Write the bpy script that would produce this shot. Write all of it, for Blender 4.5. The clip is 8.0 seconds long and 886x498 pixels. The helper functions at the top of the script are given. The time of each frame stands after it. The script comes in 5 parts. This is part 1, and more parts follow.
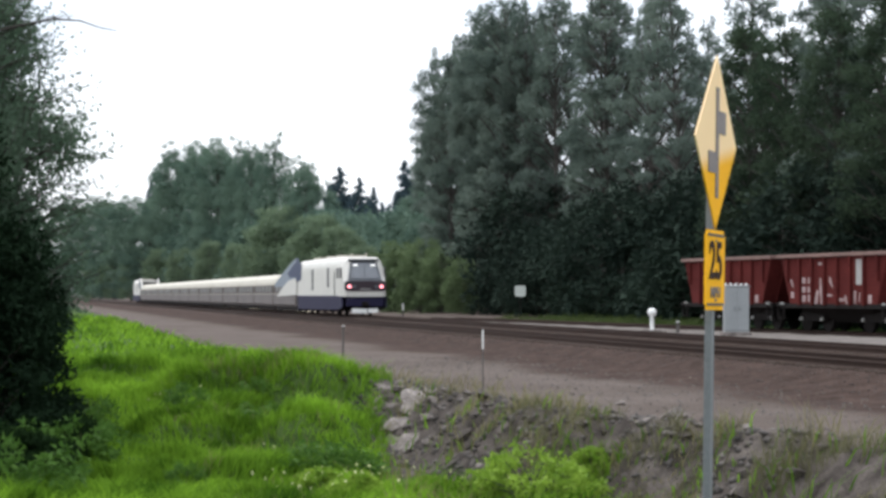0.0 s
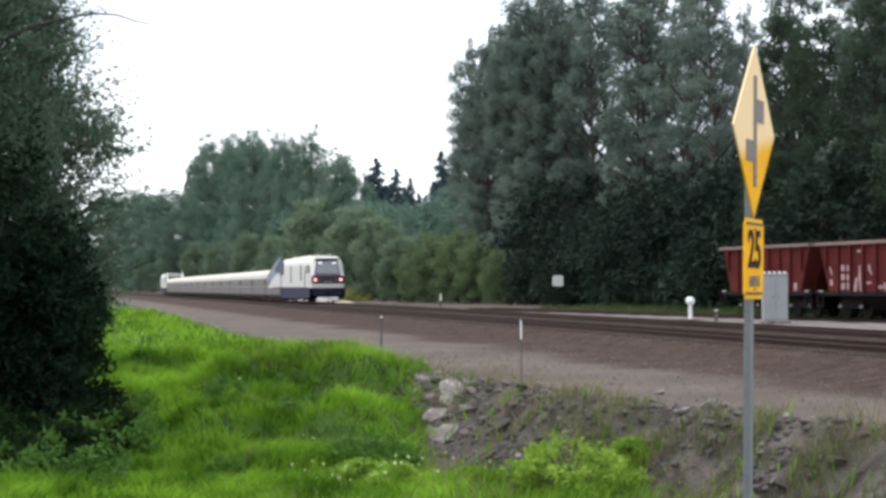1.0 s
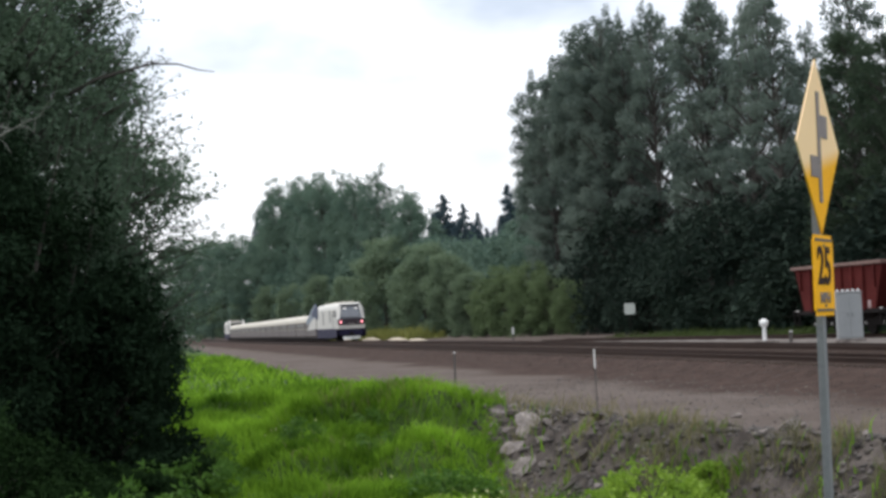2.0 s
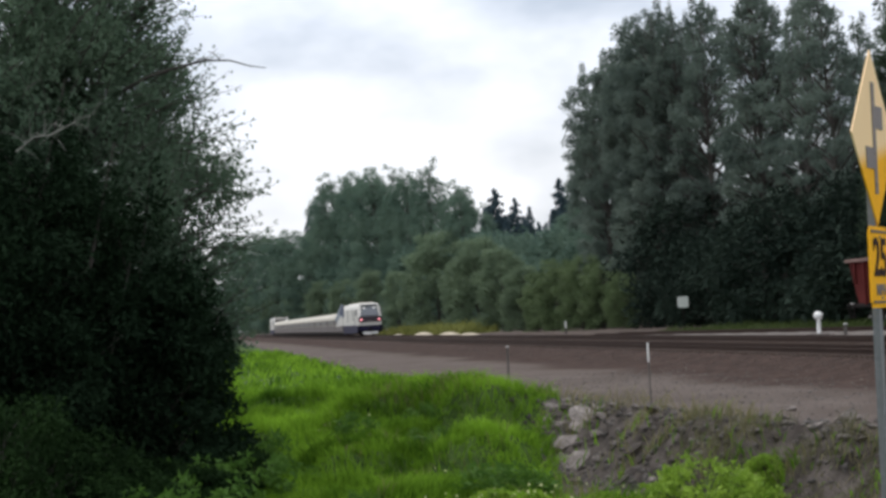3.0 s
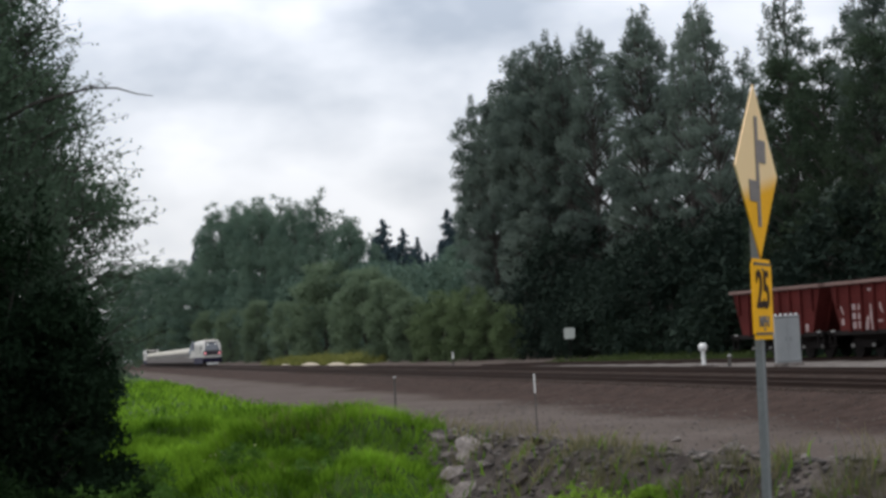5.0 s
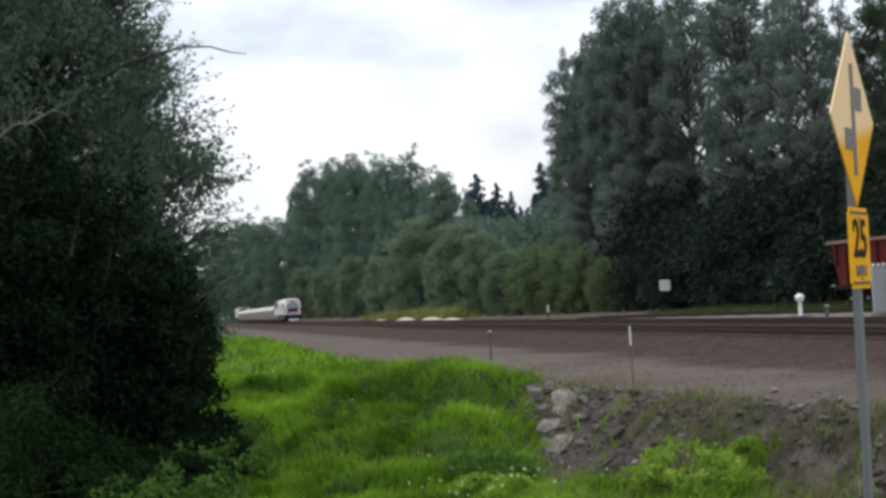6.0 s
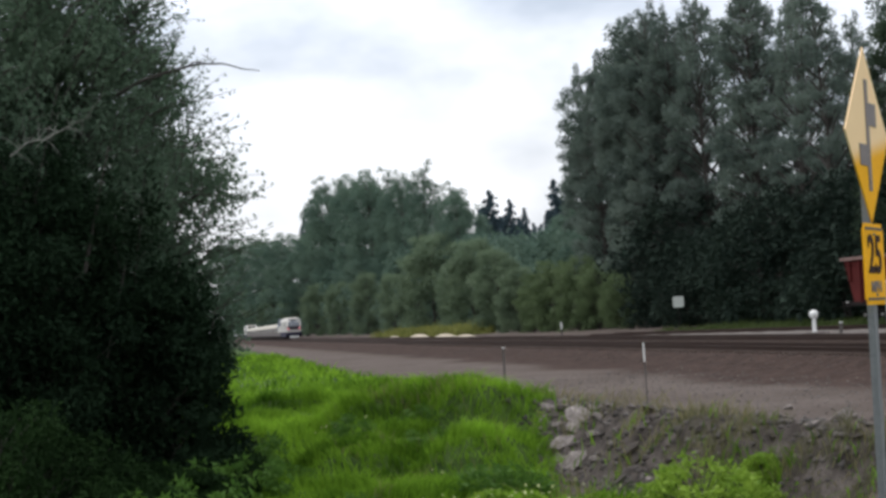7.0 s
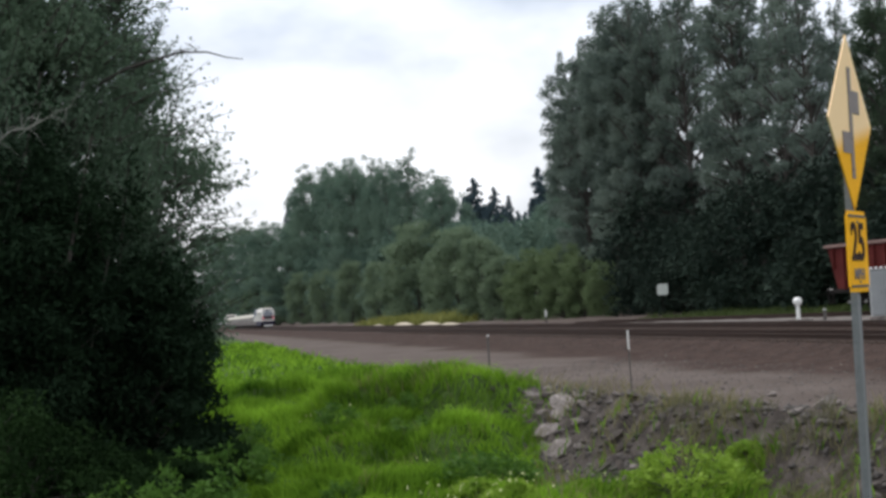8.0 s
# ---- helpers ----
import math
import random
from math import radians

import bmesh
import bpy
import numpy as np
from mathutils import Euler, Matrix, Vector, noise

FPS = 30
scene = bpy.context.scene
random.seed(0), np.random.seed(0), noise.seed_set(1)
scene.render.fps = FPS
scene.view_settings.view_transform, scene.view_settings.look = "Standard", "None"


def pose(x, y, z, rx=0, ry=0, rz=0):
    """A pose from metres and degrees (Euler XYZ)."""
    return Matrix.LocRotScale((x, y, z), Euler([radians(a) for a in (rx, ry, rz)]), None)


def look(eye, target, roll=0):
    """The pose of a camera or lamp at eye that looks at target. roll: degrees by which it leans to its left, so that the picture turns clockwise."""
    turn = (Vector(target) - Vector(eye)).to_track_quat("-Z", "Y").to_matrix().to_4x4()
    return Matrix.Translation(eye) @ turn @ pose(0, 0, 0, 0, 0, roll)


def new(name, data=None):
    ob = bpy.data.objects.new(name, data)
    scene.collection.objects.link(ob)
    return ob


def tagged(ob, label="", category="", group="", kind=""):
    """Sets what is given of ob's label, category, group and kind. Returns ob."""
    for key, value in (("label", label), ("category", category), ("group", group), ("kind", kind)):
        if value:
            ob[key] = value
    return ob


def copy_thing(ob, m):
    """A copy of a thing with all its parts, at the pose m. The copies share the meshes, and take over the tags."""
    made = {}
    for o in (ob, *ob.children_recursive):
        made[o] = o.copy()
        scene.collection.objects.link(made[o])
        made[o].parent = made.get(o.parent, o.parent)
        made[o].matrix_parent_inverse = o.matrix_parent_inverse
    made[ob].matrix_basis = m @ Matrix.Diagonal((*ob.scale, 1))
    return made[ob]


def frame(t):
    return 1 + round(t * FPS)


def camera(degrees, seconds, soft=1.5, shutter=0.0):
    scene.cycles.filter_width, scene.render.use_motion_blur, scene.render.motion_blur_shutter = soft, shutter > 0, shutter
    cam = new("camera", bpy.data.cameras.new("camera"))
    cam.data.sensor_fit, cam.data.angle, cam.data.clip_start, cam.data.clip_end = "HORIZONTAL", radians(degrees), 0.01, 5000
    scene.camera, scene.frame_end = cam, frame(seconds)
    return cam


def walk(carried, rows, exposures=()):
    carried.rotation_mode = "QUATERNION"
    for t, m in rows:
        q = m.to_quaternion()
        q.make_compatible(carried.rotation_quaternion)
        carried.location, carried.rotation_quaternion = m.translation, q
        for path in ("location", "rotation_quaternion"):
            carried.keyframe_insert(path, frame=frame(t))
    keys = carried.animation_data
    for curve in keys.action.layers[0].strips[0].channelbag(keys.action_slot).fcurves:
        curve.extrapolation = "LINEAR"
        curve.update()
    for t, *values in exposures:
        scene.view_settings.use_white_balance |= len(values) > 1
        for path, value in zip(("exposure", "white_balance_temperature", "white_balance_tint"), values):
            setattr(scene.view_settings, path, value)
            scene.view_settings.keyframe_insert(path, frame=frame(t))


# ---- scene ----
# World: y runs along the railway, x across it, z = 0 at the top of the rails.
cam = camera(25.25, 8.0, soft=3.2)
EYE = Vector((0.0, 0.0, 1.36))


def hand(yaw, tilt, lean, dx=0.0, dz=0.0):
    """A pose of the held camera: degrees from the railway's direction, upwards and of lean; metres off its stand."""
    a, b = radians(yaw), radians(tilt)
    eye = EYE + Vector((dx * math.cos(a), -dx * math.sin(a), dz))
    way = Vector((math.sin(a) * math.cos(b), math.cos(a) * math.cos(b), math.sin(b)))
    return look(eye, eye + way * 50, -lean)


walk(cam, [(t, hand(*row)) for t, *row in (
    (0, 12.314, 1.326, 0.0, 0.0, 0.0),
    (0.3, 11.705, 0.849, 0.48, 0.002, -0.002),
    (0.5, 11.710, 1.156, 0.80, 0.003, -0.004),
    (0.7, 11.658, 0.565, 0.656, 0, -0.001),
    (1, 11.234, 1.053, 0.440, -0.004, 0.004),
    (1.2, 10.866, 1.504, 0.912, -0.001, 0.004),
    (1.5, 9.663, 1.640, 1.619, 0.003, 0.004),
    (1.7, 9.764, 2.0, 2.6, 0.01, -0.01),
    (2.8, 8.08, 2.23, 3.3, 0.0, -0.013),
    (3, 7.739, 2.049, 3.315, -0.001, -0.013),
    (3.2, 7.337, 2.156, 3.442, 0, -0.012),
    (3.5, 7.592, 1.746, 3.632, 0.001, -0.011),
    (3.7, 9.124, 1.625, 3.006, 0.005, -0.014),
    (3.9, 11.376, 1.884, 2.379, 0.01, -0.017),
    (4, 12.092, 2.408, 2.066, 0.012, -0.018),
    (4.2, 12.245, 3.040, 2.435, -0.009, -0.013),
    (5.3, 10.262, 2.525, 3.077, 0.008, -0.019),
    (5.5, 9.650, 2.271, 2.970, 0.005, -0.025),
    (5.8, 8.662, 1.637, 3.443, 0.006, -0.021),
    (6, 8.232, 1.588, 3.758, 0.007, -0.019),
    (6.3, 7.763, 1.509, 3.844, 0.005, -0.02),
    (6.5, 7.702, 1.698, 3.902, 0.003, -0.021),
    (7, 7.882, 2.095, 3.782, 0.001, -0.021),
    (7.5, 7.893, 1.872, 4.026, 0.001, -0.024),
    (8, 8.311, 1.721, 3.924, 0.004, -0.020))],
    exposures=[(t, stops, 6500 if t > 1.2 else 6400, 9 if t > 1.2 else 8) for t, stops in ((0, 0.49), (0.5, 0.48), (1, 0.64), (1.5, 0.43), (2.8, 0.03), (3.5, -0.08), (4, -0.03), (4.2, -0.06), (5.5, -0.30), (6, 0.04), (6.5, 0.04), (8, 0.06))])

# ---- sky and light: a bright overcast day ----
SUN_UP, SUN_ROUND = 58.0, 335.0
world = bpy.data.worlds.new("overcast_sky")
scene.world = world
world.use_nodes = True
wn, wl = world.node_tree.nodes, world.node_tree.links
wn.clear()
sky = wn.new("ShaderNodeTexSky")
sky.sky_type, sky.sun_disc = "NISHITA", False
sky.sun_elevation, sky.sun_rotation = radians(SUN_UP), radians(SUN_ROUND)
sky.air_density, sky.dust_density = 1.0, 2.0
coord = wn.new("ShaderNodeTexCoord")
stretch = wn.new("ShaderNodeMapping")
stretch.inputs["Scale"].default_value = (3.0, 3.0, 5.5)
clouds = wn.new("ShaderNodeTexNoise")
clouds.inputs["Scale"].default_value, clouds.inputs["Detail"].default_value = 1.7, 5.0
clouds.inputs["Roughness"].default_value = 0.5
ramp = wn.new("ShaderNodeValToRGB")
ramp.color_ramp.elements[0].position, ramp.color_ramp.elements[0].color = 0.35, (0.40, 0.445, 0.53, 1)
ramp.color_ramp.elements[1].position, ramp.color_ramp.elements[1].color = 0.61, (0.99, 1.0, 1.06, 1)
sep = wn.new("ShaderNodeSeparateXYZ")
rise = wn.new("ShaderNodeMapRange")
rise.inputs["From Min"].default_value, rise.inputs["From Max"].default_value = 0.08, 0.24
rise.inputs["To Min"].default_value, rise.inputs["To Max"].default_value = 1.0, 1.68
lift = wn.new("ShaderNodeMix")
lift.data_type, lift.blend_type = "RGBA", "MULTIPLY"
lift.inputs["Factor"].default_value = 1.0
bg_cloud, bg_sky = wn.new("ShaderNodeBackground"), wn.new("ShaderNodeBackground")
bg_cloud.inputs["Strength"].default_value, bg_sky.inputs["Strength"].default_value = 1.0, 0.02
both = wn.new("ShaderNodeAddShader")
out = wn.new("ShaderNodeOutputWorld")
wl.new(coord.outputs["Generated"], stretch.inputs["Vector"])
wl.new(stretch.outputs["Vector"], clouds.inputs["Vector"])
wl.new(clouds.outputs["Fac"], ramp.inputs["Fac"])
wl.new(coord.outputs["Generated"], sep.inputs["Vector"])
wl.new(sep.outputs["Z"], rise.inputs["Value"])
wl.new(ramp.outputs["Color"], lift.inputs["A"])
wl.new(rise.outputs["Result"], lift.inputs["B"])
wl.new(lift.outputs["Result"], bg_cloud.inputs["Color"])
wl.new(sky.outputs["Color"], bg_sky.inputs["Color"])
wl.new(bg_cloud.outputs["Background"], both.inputs[0])
wl.new(bg_sky.outputs["Background"], both.inputs[1])
wl.new(both.outputs["Shader"], out.inputs["Surface"])
sun = new("sun", bpy.data.lights.new("sun", "SUN"))
sun.data.energy, sun.data.angle, sun.data.color = 1.45, radians(25), (1.0, 0.97, 0.92)
sa, se = radians(SUN_ROUND), radians(SUN_UP)
sun.matrix_world = look(Vector((math.sin(sa) * math.cos(se), math.cos(sa) * math.cos(se), math.sin(se))) * 100, (0, 0, 0))


# ---- materials ----
def material(name, color, rough=0.7, metal=0.0, var=0.25, scale=4.0, fine=40.0, bump=0.0, second=None, wear=0.5, island=0.0, spec=0.5):
    """A surface with stains at one scale and grain at another; second: the colour of its stains."""
    mat = bpy.data.materials.new(name)
    mat.use_nodes = True
    n, l = mat.node_tree.nodes, mat.node_tree.links
    bsdf = n["Principled BSDF"]
    bsdf.inputs["Roughness"].default_value, bsdf.inputs["Metallic"].default_value = rough, metal
    bsdf.inputs["Specular IOR Level"].default_value = spec
    tc = n.new("ShaderNodeTexCoord")
    big, small = n.new("ShaderNodeTexNoise"), n.new("ShaderNodeTexNoise")
    big.inputs["Scale"].default_value, big.inputs["Detail"].default_value = scale, 4
    small.inputs["Scale"].default_value, small.inputs["Detail"].default_value = fine, 3
    l.new(tc.outputs["Object"], big.inputs["Vector"])
    l.new(tc.outputs["Object"], small.inputs["Vector"])
    cr = n.new("ShaderNodeValToRGB")
    cr.color_ramp.elements[0].position, cr.color_ramp.elements[1].position = 0.5 - wear * 0.4, 0.5 + wear * 0.4
    cr.color_ramp.elements[0].color = (*(second or [c * (1 - var) for c in color]), 1)
    cr.color_ramp.elements[1].color = (*color, 1)
    l.new(big.outputs["Fac"], cr.inputs["Fac"])
    grain = n.new("ShaderNodeMapRange")
    grain.inputs["To Min"].default_value, grain.inputs["To Max"].default_value = 1 - var, 1 + var
    grain.inputs["From Min"].default_value, grain.inputs["From Max"].default_value = 0.25, 0.75
    l.new(small.outputs["Fac"], grain.inputs["Value"])
    mul = n.new("ShaderNodeVectorMath")
    mul.operation = "MULTIPLY"
    l.new(cr.outputs["Color"], mul.inputs[0])
    l.new(grain.outputs["Result"], mul.inputs[1])
    last = mul.outputs["Vector"]
    if island:
        geo = n.new("ShaderNodeNewGeometry")
        mr = n.new("ShaderNodeMapRange")
        mr.inputs["To Min"].default_value, mr.inputs["To Max"].default_value = 1 - island, 1 + island
        m2 = n.new("ShaderNodeVectorMath")
        m2.operation = "MULTIPLY"
        l.new(geo.outputs["Random Per Island"], mr.inputs["Value"])
        l.new(last, m2.inputs[0])
        l.new(mr.outputs["Result"], m2.inputs[1])
        last = m2.outputs["Vector"]
    l.new(last, bsdf.inputs["Base Color"])
    if bump:
        b = n.new("ShaderNodeBump")
        b.inputs["Strength"].default_value, b.inputs["Distance"].default_value = 0.6, bump
        l.new(small.outputs["Fac"], b.inputs["Height"])
        l.new(b.outputs["Normal"], bsdf.inputs["Normal"])
    return mat


def leafy(name, dark, light, through_light=0.35, scale=0.6, rough=0.6, gloss=0.08, island=0.25, contrast=1.6):
    """Leaves: green from leaf to leaf and from clump to clump, with light passing through them."""
    mat = bpy.data.materials.new(name)
    mat.use_nodes = True
    n, l = mat.node_tree.nodes, mat.node_tree.links
    bsdf, output = n["Principled BSDF"], n["Material Output"]
    bsdf.inputs["Roughness"].default_value = rough
    bsdf.inputs["Specular IOR Level"].default_value = gloss
    geo, tc = n.new("ShaderNodeNewGeometry"), n.new("ShaderNodeTexCoord")
    no = n.new("ShaderNodeTexNoise")
    no.inputs["Scale"].default_value, no.inputs["Detail"].default_value = scale, 3
    l.new(tc.outputs["Object"], no.inputs["Vector"])
    add = n.new("ShaderNodeMath")
    add.operation = "MULTIPLY_ADD"
    add.inputs[1].default_value = island
    l.new(geo.outputs["Random Per Island"], add.inputs[0])
    sub = n.new("ShaderNodeMath")
    sub.operation = "MULTIPLY_ADD"
    sub.inputs[1].default_value, sub.inputs[2].default_value = contrast, 0.25 - contrast / 2
    l.new(no.outputs["Fac"], sub.inputs[0])
    l.new(sub.outputs["Value"], add.inputs[2])
    mix = n.new("ShaderNodeMix")
    mix.data_type = "RGBA"
    mix.inputs["A"].default_value, mix.inputs["B"].default_value = (*dark, 1), (*light, 1)
    l.new(add.outputs["Value"], mix.inputs["Factor"])
    l.new(mix.outputs["Result"], bsdf.inputs["Base Color"])
    tr = n.new("ShaderNodeBsdfTranslucent")
    l.new(mix.outputs["Result"], tr.inputs["Color"])
    ms = n.new("ShaderNodeMixShader")
    ms.inputs["Fac"].default_value = through_light
    l.new(bsdf.outputs["BSDF"], ms.inputs[1])
    l.new(tr.outputs["BSDF"], ms.inputs[2])
    l.new(ms.outputs["Shader"], output.inputs["Surface"])
    return mat


def glowing(name, color, strength):
    mat = material(name, color, 0.4, var=0.05)
    b = mat.node_tree.nodes["Principled BSDF"]
    b.inputs["Emission Color"].default_value, b.inputs["Emission Strength"].default_value = (*color, 1), strength
    return mat


def glass(name, color, rough=0.06):
    return material(name, color, rough, 0.0, var=0.1, spec=0.9)


M_bark = material("bark", (0.055, 0.047, 0.04), 0.9, var=0.35, scale=1.5, fine=18, bump=0.02)
M_pale_bark = material("pale_lichen_bark", (0.20, 0.20, 0.175), 0.9, var=0.3, scale=3, fine=30, bump=0.01)
# Leaf green lightened, with distance haze put into the colour.
M_leaf_forest_haze = leafy("hazed_forest_leaves", (0.074, 0.102, 0.088), (0.215, 0.260, 0.215), 0.5, 0.22, 0.9)
M_leaf_maple = leafy("maple_leaves", (0.025, 0.042, 0.027), (0.080, 0.112, 0.066), 0.40, 0.25, 0.9)
# Undergrowth green, darkened to hold the shade under the wood.
M_leaf_under_shade = leafy("shaded_understorey_leaves", (0.013, 0.022, 0.017), (0.036, 0.053, 0.038), 0.15, 0.3, 0.9, 0.05)
M_leaf_conifer = leafy("conifer_needles", (0.036, 0.060, 0.072), (0.074, 0.110, 0.122), 0.15, 0.5)
# The bluish haze of the distance is mixed into this green.
M_leaf_mid_haze = leafy("hazed_alder_leaves", (0.070, 0.115, 0.090), (0.165, 0.23, 0.165), 0.3, 0.14, 0.9)
M_leaf_willow = leafy("willow_leaves", (0.095, 0.135, 0.085), (0.20, 0.265, 0.155), 0.3, 0.35)
M_leaf_yellow = leafy("yellow_green_leaves", (0.085, 0.125, 0.058), (0.185, 0.245, 0.118), 0.3, 0.4)
M_leaf_tree = leafy("hedge_tree_leaves", (0.055, 0.094, 0.060), (0.180, 0.250, 0.168), 0.5, 0.4, 0.9, 0.05)
# Near-black leaf colour in place of the shade below the hedge tree.
M_leaf_hedge_shade = leafy("hedge_shade_leaves", (0.006, 0.012, 0.007), (0.020, 0.038, 0.018), 0.10, 0.45, 0.9, 0.02)
# Bramble green, darkened with the hedge's shade.
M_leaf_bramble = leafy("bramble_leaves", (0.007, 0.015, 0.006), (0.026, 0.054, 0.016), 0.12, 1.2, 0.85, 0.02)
M_leaf_lime = leafy("lime_green_leaves", (0.12, 0.22, 0.022), (0.33, 0.46, 0.07), 0.4, 3.0)
M_grass = leafy("grass_blades", (0.034, 0.088, 0.008), (0.27, 0.47, 0.042), 0.42, 0.65, 0.6, 0.03, 0.3, 2.2)
M_grass_dry = leafy("dry_grass_blades", (0.16, 0.15, 0.07), (0.30, 0.27, 0.14), 0.3, 1.0)
M_grass_far = leafy("low_weeds", (0.045, 0.066, 0.022), (0.10, 0.13, 0.045), 0.3, 0.5)
M_weed = leafy("olive_weeds", (0.09, 0.088, 0.048), (0.20, 0.19, 0.10), 0.35, 1.2)
M_scrub = leafy("yellow_scrub", (0.13, 0.15, 0.04), (0.30, 0.30, 0.10), 0.35, 0.3)
M_leaf_weed = leafy("weed_leaves", (0.045, 0.105, 0.018), (0.12, 0.22, 0.04), 0.35, 2.0)
M_flower = material("pale_flower", (0.55, 0.58, 0.28), 0.8, var=0.15)
M_sand = material("pale_sand", (0.40, 0.34, 0.25), 0.95, var=0.15, scale=1.5, fine=20, bump=0.02)
M_rail = material("rusty_rail_steel", (0.040, 0.024, 0.018), 0.8, 0.0, var=0.2, scale=2, fine=60, spec=0.12)
M_tie = material("creosoted_tie", (0.070, 0.050, 0.040), 0.9, var=0.35, scale=3, fine=40, bump=0.01, spec=0.08)
M_rock = material("broken_concrete", (0.26, 0.228, 0.208), 0.9, var=0.35, scale=3.5, fine=14, bump=0.04, second=(0.10, 0.086, 0.076), spec=0.1)
M_rock_dark = material("dark_rubble", (0.096, 0.082, 0.073), 0.95, spec=0.1, var=0.35, scale=2.5, fine=22, bump=0.02)
M_stone = material("mixed_stones", (0.085, 0.074, 0.066), 0.95, var=0.3, scale=2.5, fine=22, island=0.5)
M_ballast = material("ballast_stone", (0.060, 0.043, 0.036), 0.95, var=0.3, scale=2.5, fine=22, island=0.2)
M_gravel_stone = material("gravel_stone", (0.10, 0.088, 0.078), 0.95, var=0.3, scale=2.5, fine=22, island=0.4)
M_post = material("weathered_post", (0.11, 0.10, 0.09), 0.9, var=0.3, scale=5, fine=40)
M_galv = material("galvanised_steel", (0.17, 0.178, 0.185), 0.6, 0.3, var=0.15, scale=6, fine=50)
M_cabinet = material("grey_cabinet_paint", (0.26, 0.272, 0.272), 0.55, 0.2, var=0.12, scale=2, fine=30)
M_white = material("white_paint", (0.78, 0.78, 0.75), 0.5, var=0.1, scale=3, fine=30)
M_panel = material("weathered_white_panel", (0.50, 0.52, 0.48), 0.6, var=0.12, scale=3)
M_black = material("black_paint", (0.02, 0.02, 0.022), 0.5, var=0.2)
M_digits = material("dark_brown_digits", (0.035, 0.018, 0.014), 0.8, var=0.2, spec=0.1)
M_signgrey = material("faded_black_symbol", (0.16, 0.13, 0.12), 0.6, var=0.15, scale=4)
M_wagon = material("oxide_red_wagon", (0.108, 0.021, 0.018), 0.9, 0.0, var=0.36, scale=0.9, fine=14, spec=0.08, second=(0.062, 0.012, 0.011), wear=0.7)
M_wagon_dark = material("dark_underframe", (0.018, 0.015, 0.014), 0.9, 0.0, var=0.3, spec=0.1)
M_wagon_rim = material("worn_wagon_rim", (0.22, 0.13, 0.11), 0.7, 0.2, var=0.3, scale=2)
M_data = material("pale_data_panel", (0.34, 0.33, 0.31), 0.7, var=0.15, scale=4)
M_stencil = material("white_stencil_paint", (0.40, 0.32, 0.31), 0.7, var=0.35, scale=5, fine=16, second=(0.20, 0.12, 0.11))
M_loco_white = material("loco_cream_paint", (0.53, 0.51, 0.465), 0.55, var=0.08, scale=0.7, fine=8)
M_loco_blue = material("loco_dark_blue_paint", (0.015, 0.013, 0.040), 0.7, var=0.12, scale=0.7, spec=0.2)
M_flash = material("loco_mid_blue_paint", (0.035, 0.045, 0.095), 0.6, var=0.12, scale=0.7, spec=0.3)
M_fin = material("fin_grey_blue_paint", (0.17, 0.20, 0.24), 0.55, var=0.12, scale=0.7)
M_loco_black = material("loco_black_mask", (0.045, 0.042, 0.048), 0.5, var=0.1)
M_loco_slate = material("loco_slate_surround", (0.085, 0.09, 0.10), 0.5, var=0.12)
M_loco_panel = material("loco_dark_maroon_panel", (0.022, 0.010, 0.016), 0.45, var=0.1)
M_car_cream = material("coach_cream_roof", (0.45, 0.415, 0.345), 0.65, var=0.1, scale=0.6, fine=8)
M_car_brown = material("coach_brown_band", (0.108, 0.088, 0.080), 0.7, var=0.15, scale=0.6, spec=0.2)
M_car_grey = material("coach_silver_side", (0.155, 0.137, 0.130), 0.8, 0.0, var=0.12, scale=0.6, spec=0.2)
M_glass = material("dark_window", (0.06, 0.055, 0.055), 0.35, var=0.1, spec=0.25)
M_glass_light = glass("windscreen", (0.10, 0.11, 0.125), 0.15)
M_red_lamp = glowing("red_marker_lamp", (1.0, 0.32, 0.36), 1.6)
M_white_lamp = glowing("cab_lamp", (1.0, 0.98, 0.95), 0.35)


def sign_yellow(name, paled):
    """Yellow sheeting; the flag turns its upper part cream above a slanting edge."""
    mat = material(name, (0.84, 0.41, 0.010), 0.75, var=0.08, scale=5, fine=60, spec=0.1)
    if not paled:
        return mat
    n, l = mat.node_tree.nodes, mat.node_tree.links
    bsdf = n["Principled BSDF"]
    link = bsdf.inputs["Base Color"].links[0]
    src = link.from_socket
    tc, sx = n.new("ShaderNodeTexCoord"), n.new("ShaderNodeSeparateXYZ")
    l.new(tc.outputs["Object"], sx.inputs["Vector"])
    slope = n.new("ShaderNodeMath")
    slope.operation = "MULTIPLY_ADD"
    slope.inputs[1].default_value = -0.16
    l.new(sx.outputs["X"], slope.inputs[0])
    l.new(sx.outputs["Z"], slope.inputs[2])
    mr = n.new("ShaderNodeMapRange")
    mr.interpolation_type = "SMOOTHSTEP"
    mr.inputs["From Min"].default_value, mr.inputs["From Max"].default_value = 0.33, 0.45
    l.new(slope.outputs["Value"], mr.inputs["Value"])
    mix = n.new("ShaderNodeMix")
    mix.data_type = "RGBA"
    mix.inputs["B"].default_value = (0.86, 0.62, 0.35, 1)
    l.new(mr.outputs["Result"], mix.inputs["Factor"])
    l.new(src, mix.inputs["A"])
    l.new(mix.outputs["Result"], bsdf.inputs["Base Color"])
    return mat


M_yellow = sign_yellow("sign_yellow", False)
M_yellow_cream = sign_yellow("cream_topped_sign_yellow", True)


